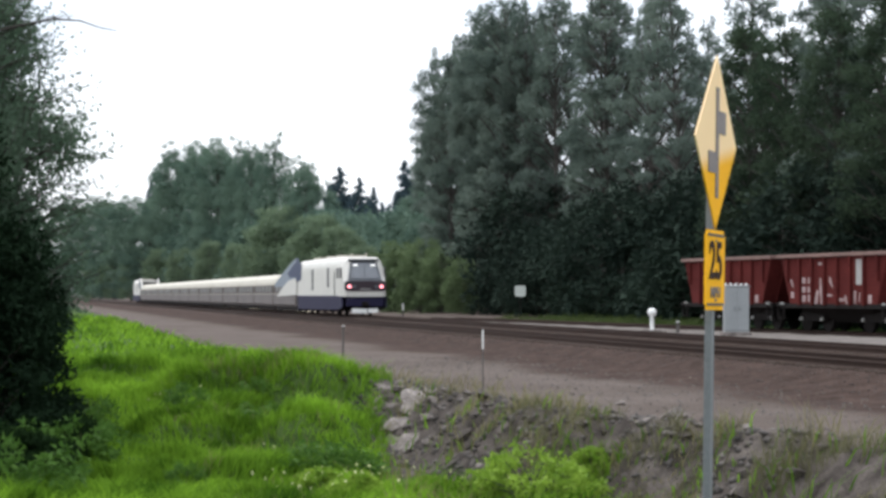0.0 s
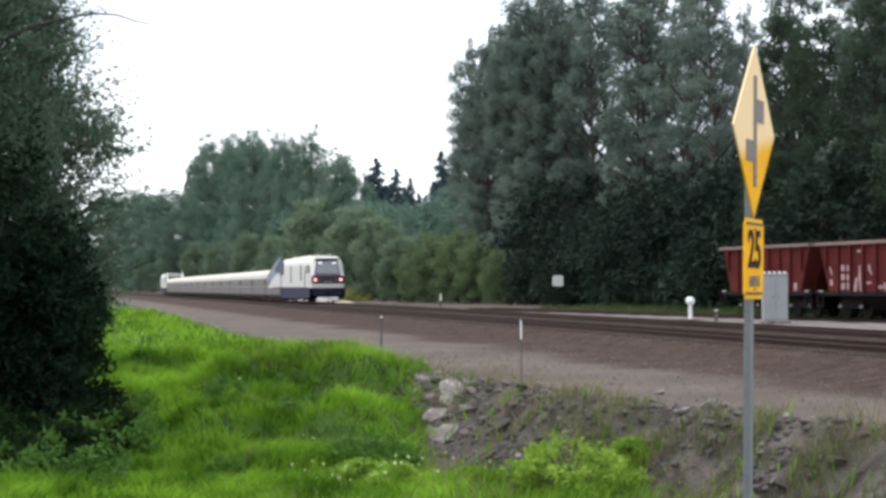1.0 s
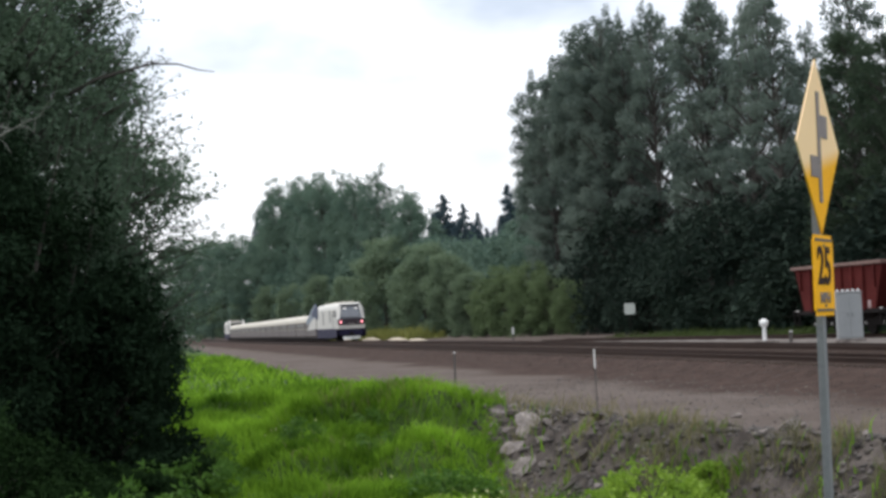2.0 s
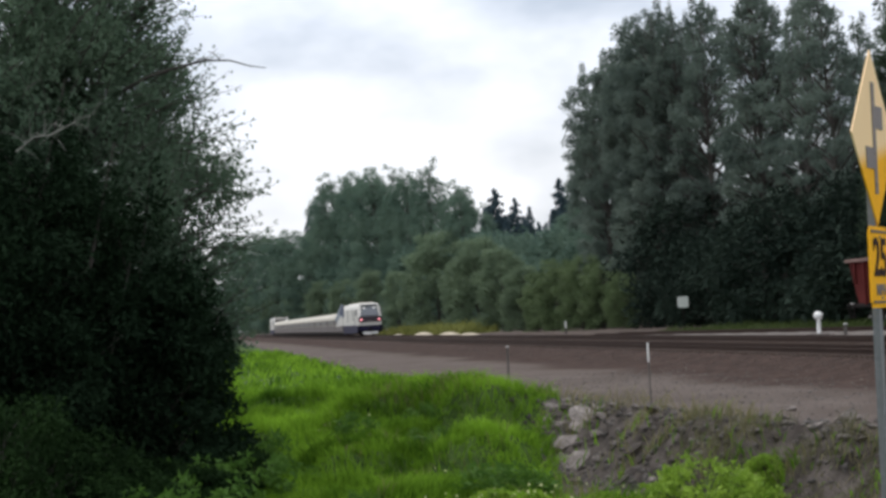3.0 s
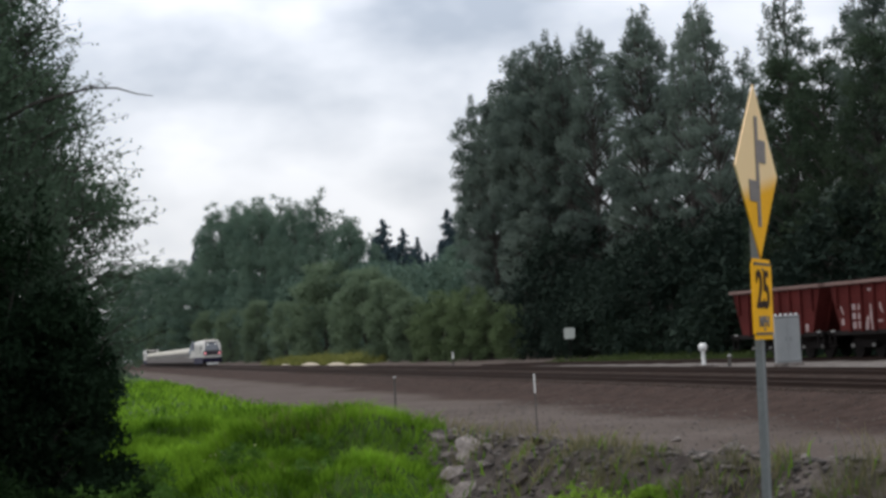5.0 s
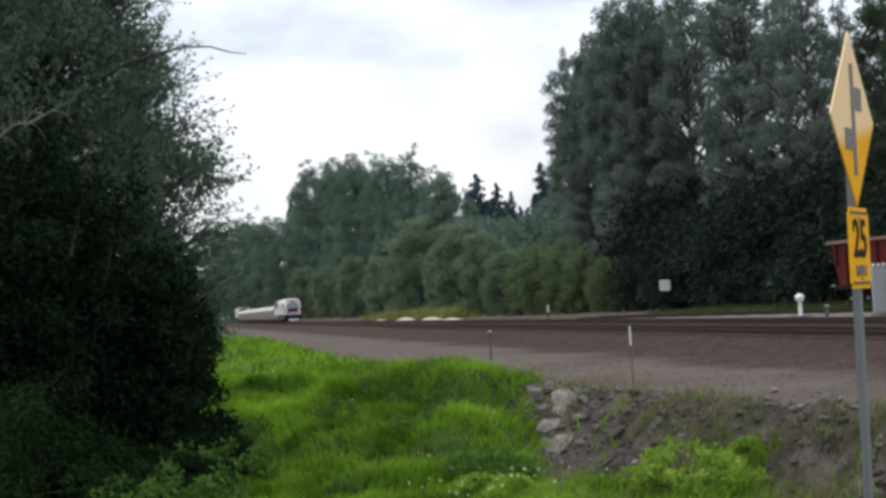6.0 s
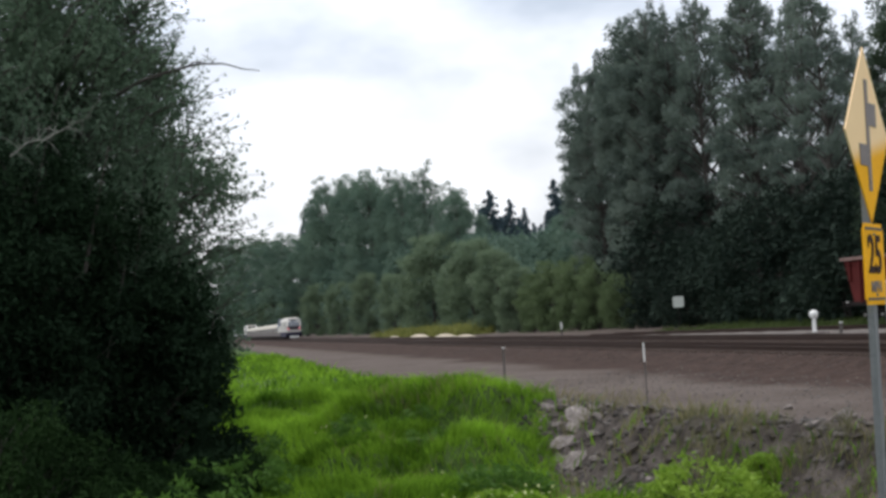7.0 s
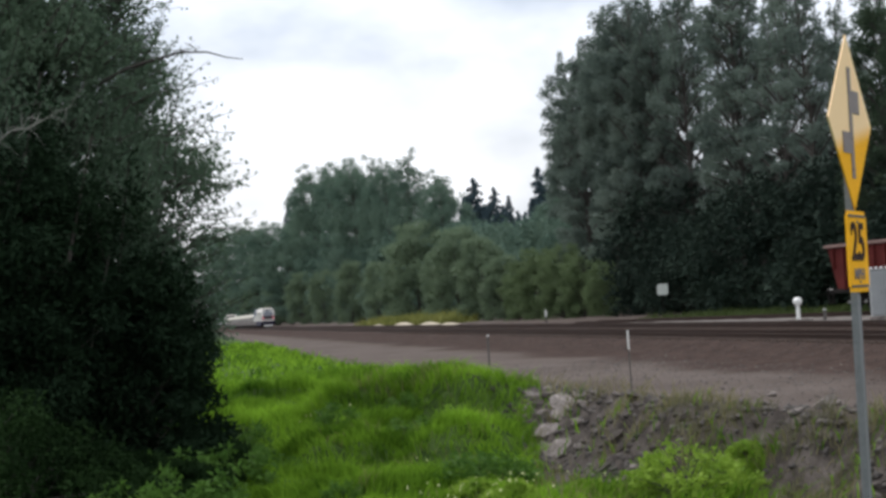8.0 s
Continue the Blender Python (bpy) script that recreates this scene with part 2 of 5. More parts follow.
# ---- mesh helpers ----
def part(name, bm, mat, parent=None, label="", smooth=False):
    me = bpy.data.meshes.new(name)
    bm.normal_update()
    bm.to_mesh(me)
    bm.free()
    for m in (mat if isinstance(mat, (list, tuple)) else [mat]):
        me.materials.append(m)
    if smooth:
        me.polygons.foreach_set("use_smooth", [True] * len(me.polygons))
    ob = new(name, me)
    if parent:
        ob.parent = parent
    if label:
        tagged(ob, label)
    return ob


def raw(name, verts, faces, mat, parent=None, smooth=False):
    """An object from arrays of points and of faces with an equal number of corners."""
    verts, faces = np.asarray(verts, np.float32), np.asarray(faces, np.int32)
    me = bpy.data.meshes.new(name)
    k = faces.shape[1]
    me.vertices.add(len(verts))
    me.vertices.foreach_set("co", verts.ravel())
    me.loops.add(faces.size)
    me.loops.foreach_set("vertex_index", faces.ravel())
    me.polygons.add(len(faces))
    me.polygons.foreach_set("loop_start", np.arange(0, faces.size, k, dtype=np.int32))
    if smooth:
        me.polygons.foreach_set("use_smooth", np.ones(len(faces), bool))
    me.update(calc_edges=True)
    me.materials.append(mat)
    ob = new(name, me)
    if parent:
        ob.parent = parent
    return ob


def box(bm, x0, x1, y0, y1, z0, z1, bevel=0.0):
    geo = bmesh.ops.create_cube(bm, size=1, matrix=Matrix.LocRotScale(((x0 + x1) / 2, (y0 + y1) / 2, (z0 + z1) / 2), None, (abs(x1 - x0), abs(y1 - y0), abs(z1 - z0))))
    if bevel:
        edges = {e for v in geo["verts"] for e in v.link_edges}
        bmesh.ops.bevel(bm, geom=list(edges), offset=bevel, segments=2, affect="EDGES", profile=0.5)
    return bm


def cyl(bm, p, q, r0, r1=None, sides=12, caps=True):
    p, q = Vector(p), Vector(q)
    m = Matrix.Translation((p + q) / 2) @ (q - p).to_track_quat("Z", "Y").to_matrix().to_4x4()
    bmesh.ops.create_cone(bm, cap_ends=caps, segments=sides, radius1=r0, radius2=r0 if r1 is None else r1, depth=(q - p).length, matrix=m)
    return bm


def loft(bm, sections, closed=True, caps=True):
    """Skin rings of equally many points; ring points run round the section."""
    rings = [[bm.verts.new(p) for p in s] for s in sections]
    k = len(rings[0])
    for a, b in zip(rings, rings[1:]):
        for i in range(k if closed else k - 1):
            j = (i + 1) % k
            bm.faces.new((a[i], a[j], b[j], b[i]))
    if caps and closed:
        bm.faces.new(rings[0][::-1])
        bm.faces.new(rings[-1])
    bmesh.ops.recalc_face_normals(bm, faces=bm.faces)
    return bm


def prism(bm, outline, y0, y1, axis="y"):
    """A flat outline of (a, z) points pushed from y0 to y1 along an axis."""
    put = (lambda a, z, d: (a, d, z)) if axis == "y" else (lambda a, z, d: (d, a, z))
    return loft(bm, [[put(a, z, y0) for a, z in outline], [put(a, z, y1) for a, z in outline]])


def root(name, m, label, category, group="", kind=""):
    ob = new(name)
    ob.empty_display_size = 0.2
    ob.matrix_basis = m
    return tagged(ob, label, category, group, kind)


def smooth(a, b, v):
    v = np.clip((np.asarray(v, float) - a) / (b - a), 0, 1)
    return v * v * (3 - 2 * v)


def wobble(x, y, s, seed=0.0):
    """Soft unevenness, about -1 to 1."""
    x, y = np.asarray(x, float) / s + seed, np.asarray(y, float) / s - seed * 1.7
    return (np.sin(x * 1.3 + 1.7 * np.sin(y * 0.9)) + np.sin(y * 1.7 + 1.3 * np.sin(x * 1.1 + 2)) + 0.6 * np.sin(x * 3.1 + y * 2.3) + 0.4 * np.sin(y * 4.7 - x * 3.7)) / 3


# ---- ground ----
def shoulder(y):
    """Where the gravel shoulder ends and the bank begins, across from the track."""
    return np.interp(y, [0, 22, 27, 31, 36, 45, 50, 60, 90, 160, 250], [13.5, 12.0, 10.5, 9.4, 8.9, 8.4, 7.7, 7.4, 7.3, 8.3, 9.6])


MOUNDS = ((5.4, 47.5, 1.2, 0.16), (3.6, 51.0, 1.5, 0.22), (3.6, 40.5, 1.3, 0.36), (1.6, 47.0, 1.6, 0.32), (0.5, 41.0, 1.4, 0.3), (4.0, 33.0, 1.2, 0.2), (1.0, 56.0, 1.6, 0.25),
          (6.2, 40.6, 0.9, -0.50), (4.9, 41.0, 0.6, -0.30), (3.0, 43.2, 0.7, -0.30), (5.6, 34.2, 0.7, -0.25), (1.9, 38.6, 0.6, -0.28), (2.3, 50.0, 0.8, -0.25))
# tussocky banks with a steep side towards the near end: middle, half length across, depth on the far and near side, height
TUSSOCKS = ((6.75, 42.6, 1.25, 3.4, 0.55, 0.95), (4.4, 44.0, 1.0, 2.6, 0.5, 0.60), (5.6, 36.6, 1.2, 1.9, 0.5, 0.85), (3.3, 38.2, 1.1, 1.6, 0.45, 0.55), (1.6, 42.4, 1.2, 2.0, 0.5, 0.45), (2.6, 47.6, 1.2, 2.2, 0.5, 0.35), (2.2, 34.6, 1.1, 1.4, 0.4, 0.35), (0.4, 37.6, 1.1, 1.5, 0.45, 0.40))


def siding(x, y):
    """Across, measured so that the slanting siding lies at 30.07 all along."""
    return x + 0.0963 * (np.clip(y, 20, 125) - 71.7)


def height(x, y):
    x, y = np.asarray(x, float), np.asarray(y, float)
    edge = shoulder(y) + 0.25 * wobble(x * 0, y, 2.5)
    d = edge - x
    near = 1 - smooth(35, 48, y)
    low = -0.68 - 1.12 * near + 0.10 * (1 - near) * np.exp(-((d - 2.2) / 1.6) ** 2) - 0.5 * (1 - near) * smooth(3, 12, d)
    low = low + 1.4 * (1 - smooth(6, 24, np.hypot(x, y))) + 0.10 * wobble(x, y, 1.6, 3) + 0.07 * wobble(x, y, 0.55, 11)
    for mx, my, mr, mh in MOUNDS:
        low = low + mh * np.exp(-((x - mx) ** 2 + (y - my) ** 2) / (mr * mr))
    for mx, my, mw, far, close, mh in TUSSOCKS:
        v = y - my + 0.35 * wobble(x, y, 0.8, mx)
        low = low + mh * np.exp(-((x - mx) / mw) ** 4) * np.exp(-(v / np.where(v > 0, far, close)) ** 2)
    track = np.interp(x, [9, 14.6, 15.6, 16.6, 24.2, 24.9], [-0.6, -0.55, -0.42, -0.17, -0.17, -0.08])
    track = np.where(x > 24.9, np.interp(siding(x, y), [28.0, 28.6, 31.8, 32.6, 60], [-0.08, -0.17, -0.17, -0.25, 0.3]), track)
    track = track + 0.03 * wobble(x, y, 0.9, 1) * (np.abs(x - 20.4) > 4.4)
    k = smooth(0.0, 1.9, d + 0.25 * wobble(x, y, 0.7, 5) * near)
    return track * (1 - k) + low * k


def ground():
    xs = np.concatenate([[-2600, -900, -300, -120, -60], np.arange(-40, 4, 1.0), np.arange(4, 34, 0.25), np.arange(34, 70, 2.0), [80, 120, 300, 900, 2600]])
    ys = np.concatenate([[-900, -300, -100, -40], np.arange(-16, 20, 1.0), np.arange(20, 64, 0.3), np.arange(64, 200, 1.0), np.arange(200, 460, 6.0), [500, 700, 1100, 2000, 4200]])
    gx, gy = np.meshgrid(xs, ys)
    gz = height(gx, gy)
    verts = np.stack([gx, gy, gz], -1).reshape(-1, 3)
    w, h = len(xs), len(ys)
    i = (np.arange(h - 1)[:, None] * w + np.arange(w - 1)[None, :]).ravel()
    faces = np.stack([i, i + 1, i + w + 1, i + w], -1)
    mat = bpy.data.materials.new("ground_soil_gravel_ballast")
    ob = tagged(raw("ground", verts, faces, mat, smooth=True), "gravel railway shoulder, ballast and grassy soil", "ground", kind="structure")
    d = shoulder(gy) - gx
    masks = {"ballast": smooth(9.8, 16.4, gx + 0.9 * wobble(gx, gy, 3.0)) * (1 - smooth(32.0, 32.8, siding(gx, gy))) * (1 - smooth(24.4, 24.8, gx) * (1 - smooth(27.8, 28.3, siding(gx, gy)))),
             "strip": smooth(24.3, 24.9, gx) * (1 - smooth(27.8, 28.3, siding(gx, gy))),
             "bank": smooth(-0.5, 0.6, d + 0.35 * wobble(gx, gy, 1.2)),
             "green": np.maximum(smooth(0.0, 1.0, d) * np.maximum(smooth(44, 47, gy + 1.0 * wobble(gx, gy, 2)), np.maximum(smooth(1.8, 3.0, d), smooth(-0.15, 0.35, 0.184 * gy - gx))), smooth(32.2, 33.4, siding(gx, gy)) * smooth(25, 26, gx) * (1 - smooth(114, 126, gy)))}
    for key, value in masks.items():
        at = ob.data.attributes.new(key, "FLOAT", "POINT")
        at.data.foreach_set("value", np.asarray(value, np.float32).ravel())
    mat.use_nodes = True
    n, l = mat.node_tree.nodes, mat.node_tree.links
    bsdf = n["Principled BSDF"]
    bsdf.inputs["Roughness"].default_value = 0.95
    bsdf.inputs["Specular IOR Level"].default_value = 0.06
    tc = n.new("ShaderNodeTexCoord")

    def noise_of(scale, detail=4):
        t = n.new("ShaderNodeTexNoise")
        t.inputs["Scale"].default_value, t.inputs["Detail"].default_value = scale, detail
        l.new(tc.outputs["Object"], t.inputs["Vector"])
        return t.outputs["Fac"]

    stones = n.new("ShaderNodeTexVoronoi")
    stones.inputs["Scale"].default_value = 9.0
    l.new(tc.outputs["Object"], stones.inputs["Vector"])
    broad, mid, fine = noise_of(0.35), noise_of(2.2), noise_of(24.0)

    def tint(a, b, fac, lo=0.35, hi=0.65):
        r = n.new("ShaderNodeValToRGB")
        r.color_ramp.elements[0].position, r.color_ramp.elements[1].position = lo, hi
        r.color_ramp.elements[0].color, r.color_ramp.elements[1].color = (*a, 1), (*b, 1)
        l.new(fac, r.inputs["Fac"])
        return r.outputs["Color"]

    def blend(fac, a, b, kind="MIX"):
        m = n.new("ShaderNodeMix")
        m.data_type, m.blend_type = "RGBA", kind
        if isinstance(fac, float):
            m.inputs["Factor"].default_value = fac
        else:
            l.new(fac, m.inputs["Factor"])
        l.new(a, m.inputs["A"])
        l.new(b, m.inputs["B"])
        return m.outputs["Result"]

    def mask(key):
        a = n.new("ShaderNodeAttribute")
        a.attribute_name = key
        s = n.new("ShaderNodeMath")
        s.operation = "MULTIPLY_ADD"
        s.inputs[1].default_value = 0.5
        s.use_clamp = False
        off = n.new("ShaderNodeMath")
        off.operation = "SUBTRACT"
        off.inputs[1].default_value = 0.25
        l.new(mid, s.inputs[0])
        l.new(a.outputs["Fac"], s.inputs[2])
        l.new(s.outputs["Value"], off.inputs[0])
        r = n.new("ShaderNodeMapRange")
        r.interpolation_type = "SMOOTHSTEP"
        r.inputs["From Min"].default_value, r.inputs["From Max"].default_value = 0.3, 0.7
        l.new(off.outputs["Value"], r.inputs["Value"])
        return r.outputs["Result"]

    gravel = tint((0.077, 0.060, 0.051), (0.104, 0.084, 0.073), broad)
    ballast = tint((0.026, 0.016, 0.012), (0.056, 0.036, 0.029), mid)
    strip = tint((0.105, 0.092, 0.084), (0.165, 0.147, 0.134), mid)
    soil = tint((0.030, 0.025, 0.022), (0.100, 0.085, 0.075), mid)
    green = tint((0.03, 0.055, 0.014), (0.07, 0.11, 0.03), mid)
    base = blend(mask("ballast"), gravel, ballast)
    base = blend(mask("strip"), base, strip)
    base = blend(mask("bank"), base, soil)
    base = blend(mask("green"), base, green)
    base = blend(0.55, base, tint((0.55, 0.55, 0.55), (1.35, 1.35, 1.35), fine, 0.3, 0.7), "MULTIPLY")
    base = blend(0.35, base, tint((0.6, 0.6, 0.6), (1.3, 1.3, 1.3), stones.outputs["Distance"], 0.1, 0.6), "MULTIPLY")
    l.new(base, bsdf.inputs["Base Color"])
    bump = n.new("ShaderNodeBump")
    bump.inputs["Strength"].default_value, bump.inputs["Distance"].default_value = 0.7, 0.03
    l.new(fine, bump.inputs["Height"])
    l.new(bump.outputs["Normal"], bsdf.inputs["Normal"])
    return ob


ground()


# ---- railway tracks ----
RAIL = [(-0.07, -0.165), (0.07, -0.165), (0.07, -0.15), (0.012, -0.13), (0.012, -0.045), (0.036, -0.035), (0.036, -0.005), (0.025, 0.0), (-0.025, 0.0), (-0.036, -0.005), (-0.036, -0.035), (-0.012, -0.045), (-0.012, -0.13), (-0.07, -0.15)]


SIDING_TURN = 5.5


def track(x, y0, y1, ties_from, ties_to, label, y=0.0, turn=0.0):
    top = root("railway_track", pose(x, y, 0, 0, 0, turn), label, "railway track", "parallel railway tracks", "structure")
    for side in (-0.755, 0.755):
        part("rail", prism(bmesh.new(), [(side + a, z) for a, z in RAIL], y0, y1), M_rail, top)
    first = part("tie", box(bmesh.new(), -1.3, 1.3, -0.11, 0.11, -0.33, -0.150), M_tie, top)
    n = int((ties_to - ties_from) / 0.55)
    for i in range(n):
        tie = first if i == 0 else new("tie", first.data)
        tie.parent = top
        tie.matrix_basis = pose(0.04 * math.sin(i * 2.1), ties_from + 0.55 * i, 0.008 * math.sin(i * 1.3), 0, 0, 0.6 * math.sin(i * 5.3))
    return top


track(17.9, -200, 1800, 30, 150, "main railway track with worn rusty rails on dark ballast")
track(22.4, -200, 1800, 40, 150, "second main railway track carrying the passenger train")
track(30.07, -60, 46, -20, 46, "siding track with parked red hopper wagons", 71.68, SIDING_TURN)


# ---- passenger train ----
TRACK_X, TAIL_AT_START, SPEED = 22.4, 126.2, 35.3
MOVERS = []


def loco_section(y, w, z0, z1, r, round_top=0.35):
    """A body ring: flat sides and a rounded roof."""
    pts = [(-w, z0), (-w, z1 - r)]
    for k in range(1, 6):
        a = math.pi / 2 * k / 6
        pts.append((-w + w * round_top * (1 - math.cos(a)), z1 - r + r * math.sin(a)))
    pts += [(-a, z) for a, z in pts[::-1]]
    return [(a, y, z) for a, z in pts]


def locomotive(name_label):
    """A streamlined diesel locomotive; its cab end stands at y = 0 and faces -y."""
    top = root("locomotive", pose(0, 0, 0), name_label, "locomotive", "train")
    # body behind the cab and the raked nose
    bm = bmesh.new()
    loft(bm, [loco_section(2.6, 1.48, 1.30, 3.88, 0.80, 0.38), loco_section(20.6, 1.48, 1.30, 3.88, 0.80, 0.38)])
    part("body", bm, M_loco_white, top, smooth=False)
    bm = bmesh.new()
    loft(bm, [loco_section(0.0, 1.22, 1.24, 2.15, 0.12, 0.12), loco_section(0.12, 1.36, 1.24, 2.30, 0.14, 0.15), loco_section(0.62, 1.40, 1.24, 3.30, 1.15, 0.42),
              loco_section(0.95, 1.45, 1.25, 3.66, 1.25, 0.40), loco_section(1.5, 1.48, 1.27, 3.84, 1.10, 0.40), loco_section(2.59, 1.48, 1.30, 3.88, 0.80, 0.38)])
    cab = part("cab", bm, M_loco_white, top, "rounded cream cab nose")
    bm = bmesh.new()
    prism(bm, [(-1.22, 1.60), (1.22, 1.60), (1.36, 1.72), (1.36, 2.12), (1.24, 2.26), (-1.24, 2.26), (-1.36, 2.12), (-1.36, 1.72)], -0.05, 0.30)
    part("face_panel", bm, M_loco_panel, cab, "black panel with lamps below the windscreen")
    bm = bmesh.new()
    loft(bm, [[(-1.10, 0.06, 2.22), (1.10, 0.06, 2.22), (1.08, 0.2, 2.5), (0.86, 0.60, 3.42), (0.70, 0.72, 3.56), (-0.70, 0.72, 3.56), (-0.86, 0.60, 3.42), (-1.08, 0.2, 2.5)],
              [(-1.10, 0.2, 2.22), (1.10, 0.2, 2.22), (1.08, 0.4, 2.5), (0.86, 0.8, 3.42), (0.70, 0.9, 3.56), (-0.70, 0.9, 3.56), (-0.86, 0.8, 3.42), (-1.08, 0.4, 2.5)]])
    part("window_surround", bm, M_loco_slate, cab, "slate-grey windscreen surround")
    bm = bmesh.new()
    box(bm, -0.34, 0.34, -0.07, -0.045, 1.70, 1.76)
    part("nameplate", bm, M_data, cab, "pale bar of lettering")
    bm = bmesh.new()
    box(bm, -1.0, 1.0, 0.55, 0.95, 3.58, 3.70, 0.04)
    part("visor", bm, M_loco_slate, cab, "grey sun visor over the windscreen")
    for s in (-1, 1):
        bm = bmesh.new()
        loft(bm, [[(s * 0.02, 0.11, 2.42), (s * 0.93, 0.11, 2.42), (s * 0.72, 0.535, 3.38), (s * 0.02, 0.535, 3.38)],
                  [(s * 0.02, 0.2, 2.42), (s * 0.93, 0.2, 2.42), (s * 0.72, 0.62, 3.38), (s * 0.02, 0.62, 3.38)]])
        part("windscreen", bm, M_glass_light, cab)
        bm = bmesh.new()
        cyl(bm, (s * 1.06, -0.09, 1.90), (s * 1.06, 0.0, 1.90), 0.115, sides=16)
        part("marker_lamp", bm, M_red_lamp, cab, "glowing red tail marker lamp")
        bm = bmesh.new()
        box(bm, s * 0.42, s * 0.74, 0.42, 0.52, 3.22, 3.34, 0.02)
        part("headlight", bm, M_white_lamp, cab, "pale upper headlight")
        bm = bmesh.new()
        box(bm, s * 0.62, s * 0.86, -0.075, -0.045, 1.80, 1.98, 0.02)
        part("lamp_housing", bm, M_loco_slate, cab)
        bm = bmesh.new()
        prism(bm, [(0.75, 2.45), (1.35, 2.45), (1.35, 3.15), (1.0, 3.1)], s * 1.40, s * 1.478, "x")
        part("corner_window", bm, M_glass, cab)
        bm = bmesh.new()
        cyl(bm, (s * 1.53, 3.05, 1.3), (s * 1.53, 3.05, 2.8), 0.025, sides=8)
        part("grab_rail", bm, M_galv, cab)
        bm = bmesh.new()
        box(bm, s * 1.475, s * 1.515, 1.7, 2.4, 2.45, 3.1, 0.01)
        part("side_window", bm, M_glass, cab)
        bm = bmesh.new()
        box(bm, s * 1.475, s * 1.51, 3.4, 3.75, 1.5, 3.05, 0.01)
        box(bm, s * 1.475, s * 1.54, 3.32, 3.36, 1.3, 2.9)
        part("cab_door", bm, M_loco_white, top)
        # skirts, grilles and the band along the side
        bm = bmesh.new()
        prism(bm, [(0.5, 1.25), (0.3, 0.55), (2.0, 0.38), (20.2, 0.30), (20.5, 1.30), (2.6, 1.30)], s * 1.40, s * 1.49, "x")
        part("skirt", bm, M_loco_blue, top, "dark blue skirt")
        for y, h in ((5.6, 1.3), (12.6, 1.5)):
            bm = bmesh.new()
            for k in range(9):
                box(bm, s * 1.47, s * 1.50, y, y + 0.9, 3.15 - h * (k + 0.8) / 9, 3.15 - h * k / 9)
            part("grille", bm, M_loco_black, top)
        # grey-blue fairing that rises to the rear of the roof
        bm = bmesh.new()
        prism(bm, [(18.6, 2.75), (18.9, 2.45), (20.3, 2.35), (21.2, 2.35), (21.2, 4.1), (20.3, 3.98), (18.7, 3.55)], s * 1.47, s * 1.515, "x")
        part("side_flash", bm, M_flash, top, "dark blue sweeping side flash")
    bm = bmesh.new()
    prism(bm, [(-1.25, 1.235), (1.25, 1.235), (1.2, 0.62), (-1.2, 0.62)], 0.12, 0.5)
    part("front_skirt", bm, M_loco_blue, top, "dark blue front skirt")
    bm = bmesh.new()
    prism(bm, [(-0.85, 0.20), (0.1, 0.16), (0.1, 0.46), (-0.85, 0.48)], -0.05, 0.30)
    prism(bm, [(0.16, 0.18), (0.85, 0.22), (0.85, 0.48), (0.16, 0.46)], 0.0, 0.30)
    part("plow", bm, M_white, top, "white snow plow blades")
    bm = bmesh.new()
    box(bm, -0.18, 0.18, -0.25, 0.3, 0.62, 0.92, 0.04)
    part("coupler", bm, M_wagon_dark, top)
    for y0, y1 in ((4.5, 6.2), (8.2, 10.6), (13.5, 16.5)):
        part("roof_hatch", box(bmesh.new(), -0.9, 0.9, y0, y1, 3.86, 4.0, 0.04), M_car_cream, top)
    part("antenna", cyl(bmesh.new(), (0.4, 1.9, 3.85), (0.4, 1.9, 4.12), 0.05), M_car_cream, top)
    part("horn", cyl(bmesh.new(), (-0.5, 2.3, 3.85), (-0.5, 2.3, 4.05), 0.09), M_car_cream, top)
    # The dark tank also stands in for the shadow under the body.
    part("fuel_tank", box(bmesh.new(), -1.3, 1.3, 6.6, 14.0, 0.22, 1.25, 0.08), M_wagon_dark, top, "fuel tank, also the dark fill for the shadow under the locomotive")
    for y in (4.0, 16.6):
        bm = bmesh.new()
        box(bm, -1.25, 1.25, y - 1.8, y + 1.8, 0.35, 0.85, 0.05)
        box(bm, -1.3, 1.3, y - 0.4, y + 0.4, 0.6, 1.2, 0.05)
        truck = part("truck", bm, M_wagon_dark, top)
        for dy in (-1.4, 1.4):
            bm = bmesh.new()
            for s in (-1, 1):
                cyl(bm, (s * 0.70, y + dy, 0.51), (s * 0.84, y + dy, 0.51), 0.51, sides=24)
            cyl(bm, (-0.7, y + dy, 0.51), (0.7, y + dy, 0.51), 0.09)
            part("wheelset", bm, M_wagon_dark, truck)
    bm = bmesh.new()
    box(bm, -1.2, 1.2, 20.6, 21.2, 0.9, 3.4, 0.05)
    part("gangway", bm, M_wagon_dark, top)
    return top


CAR_L = 13.1


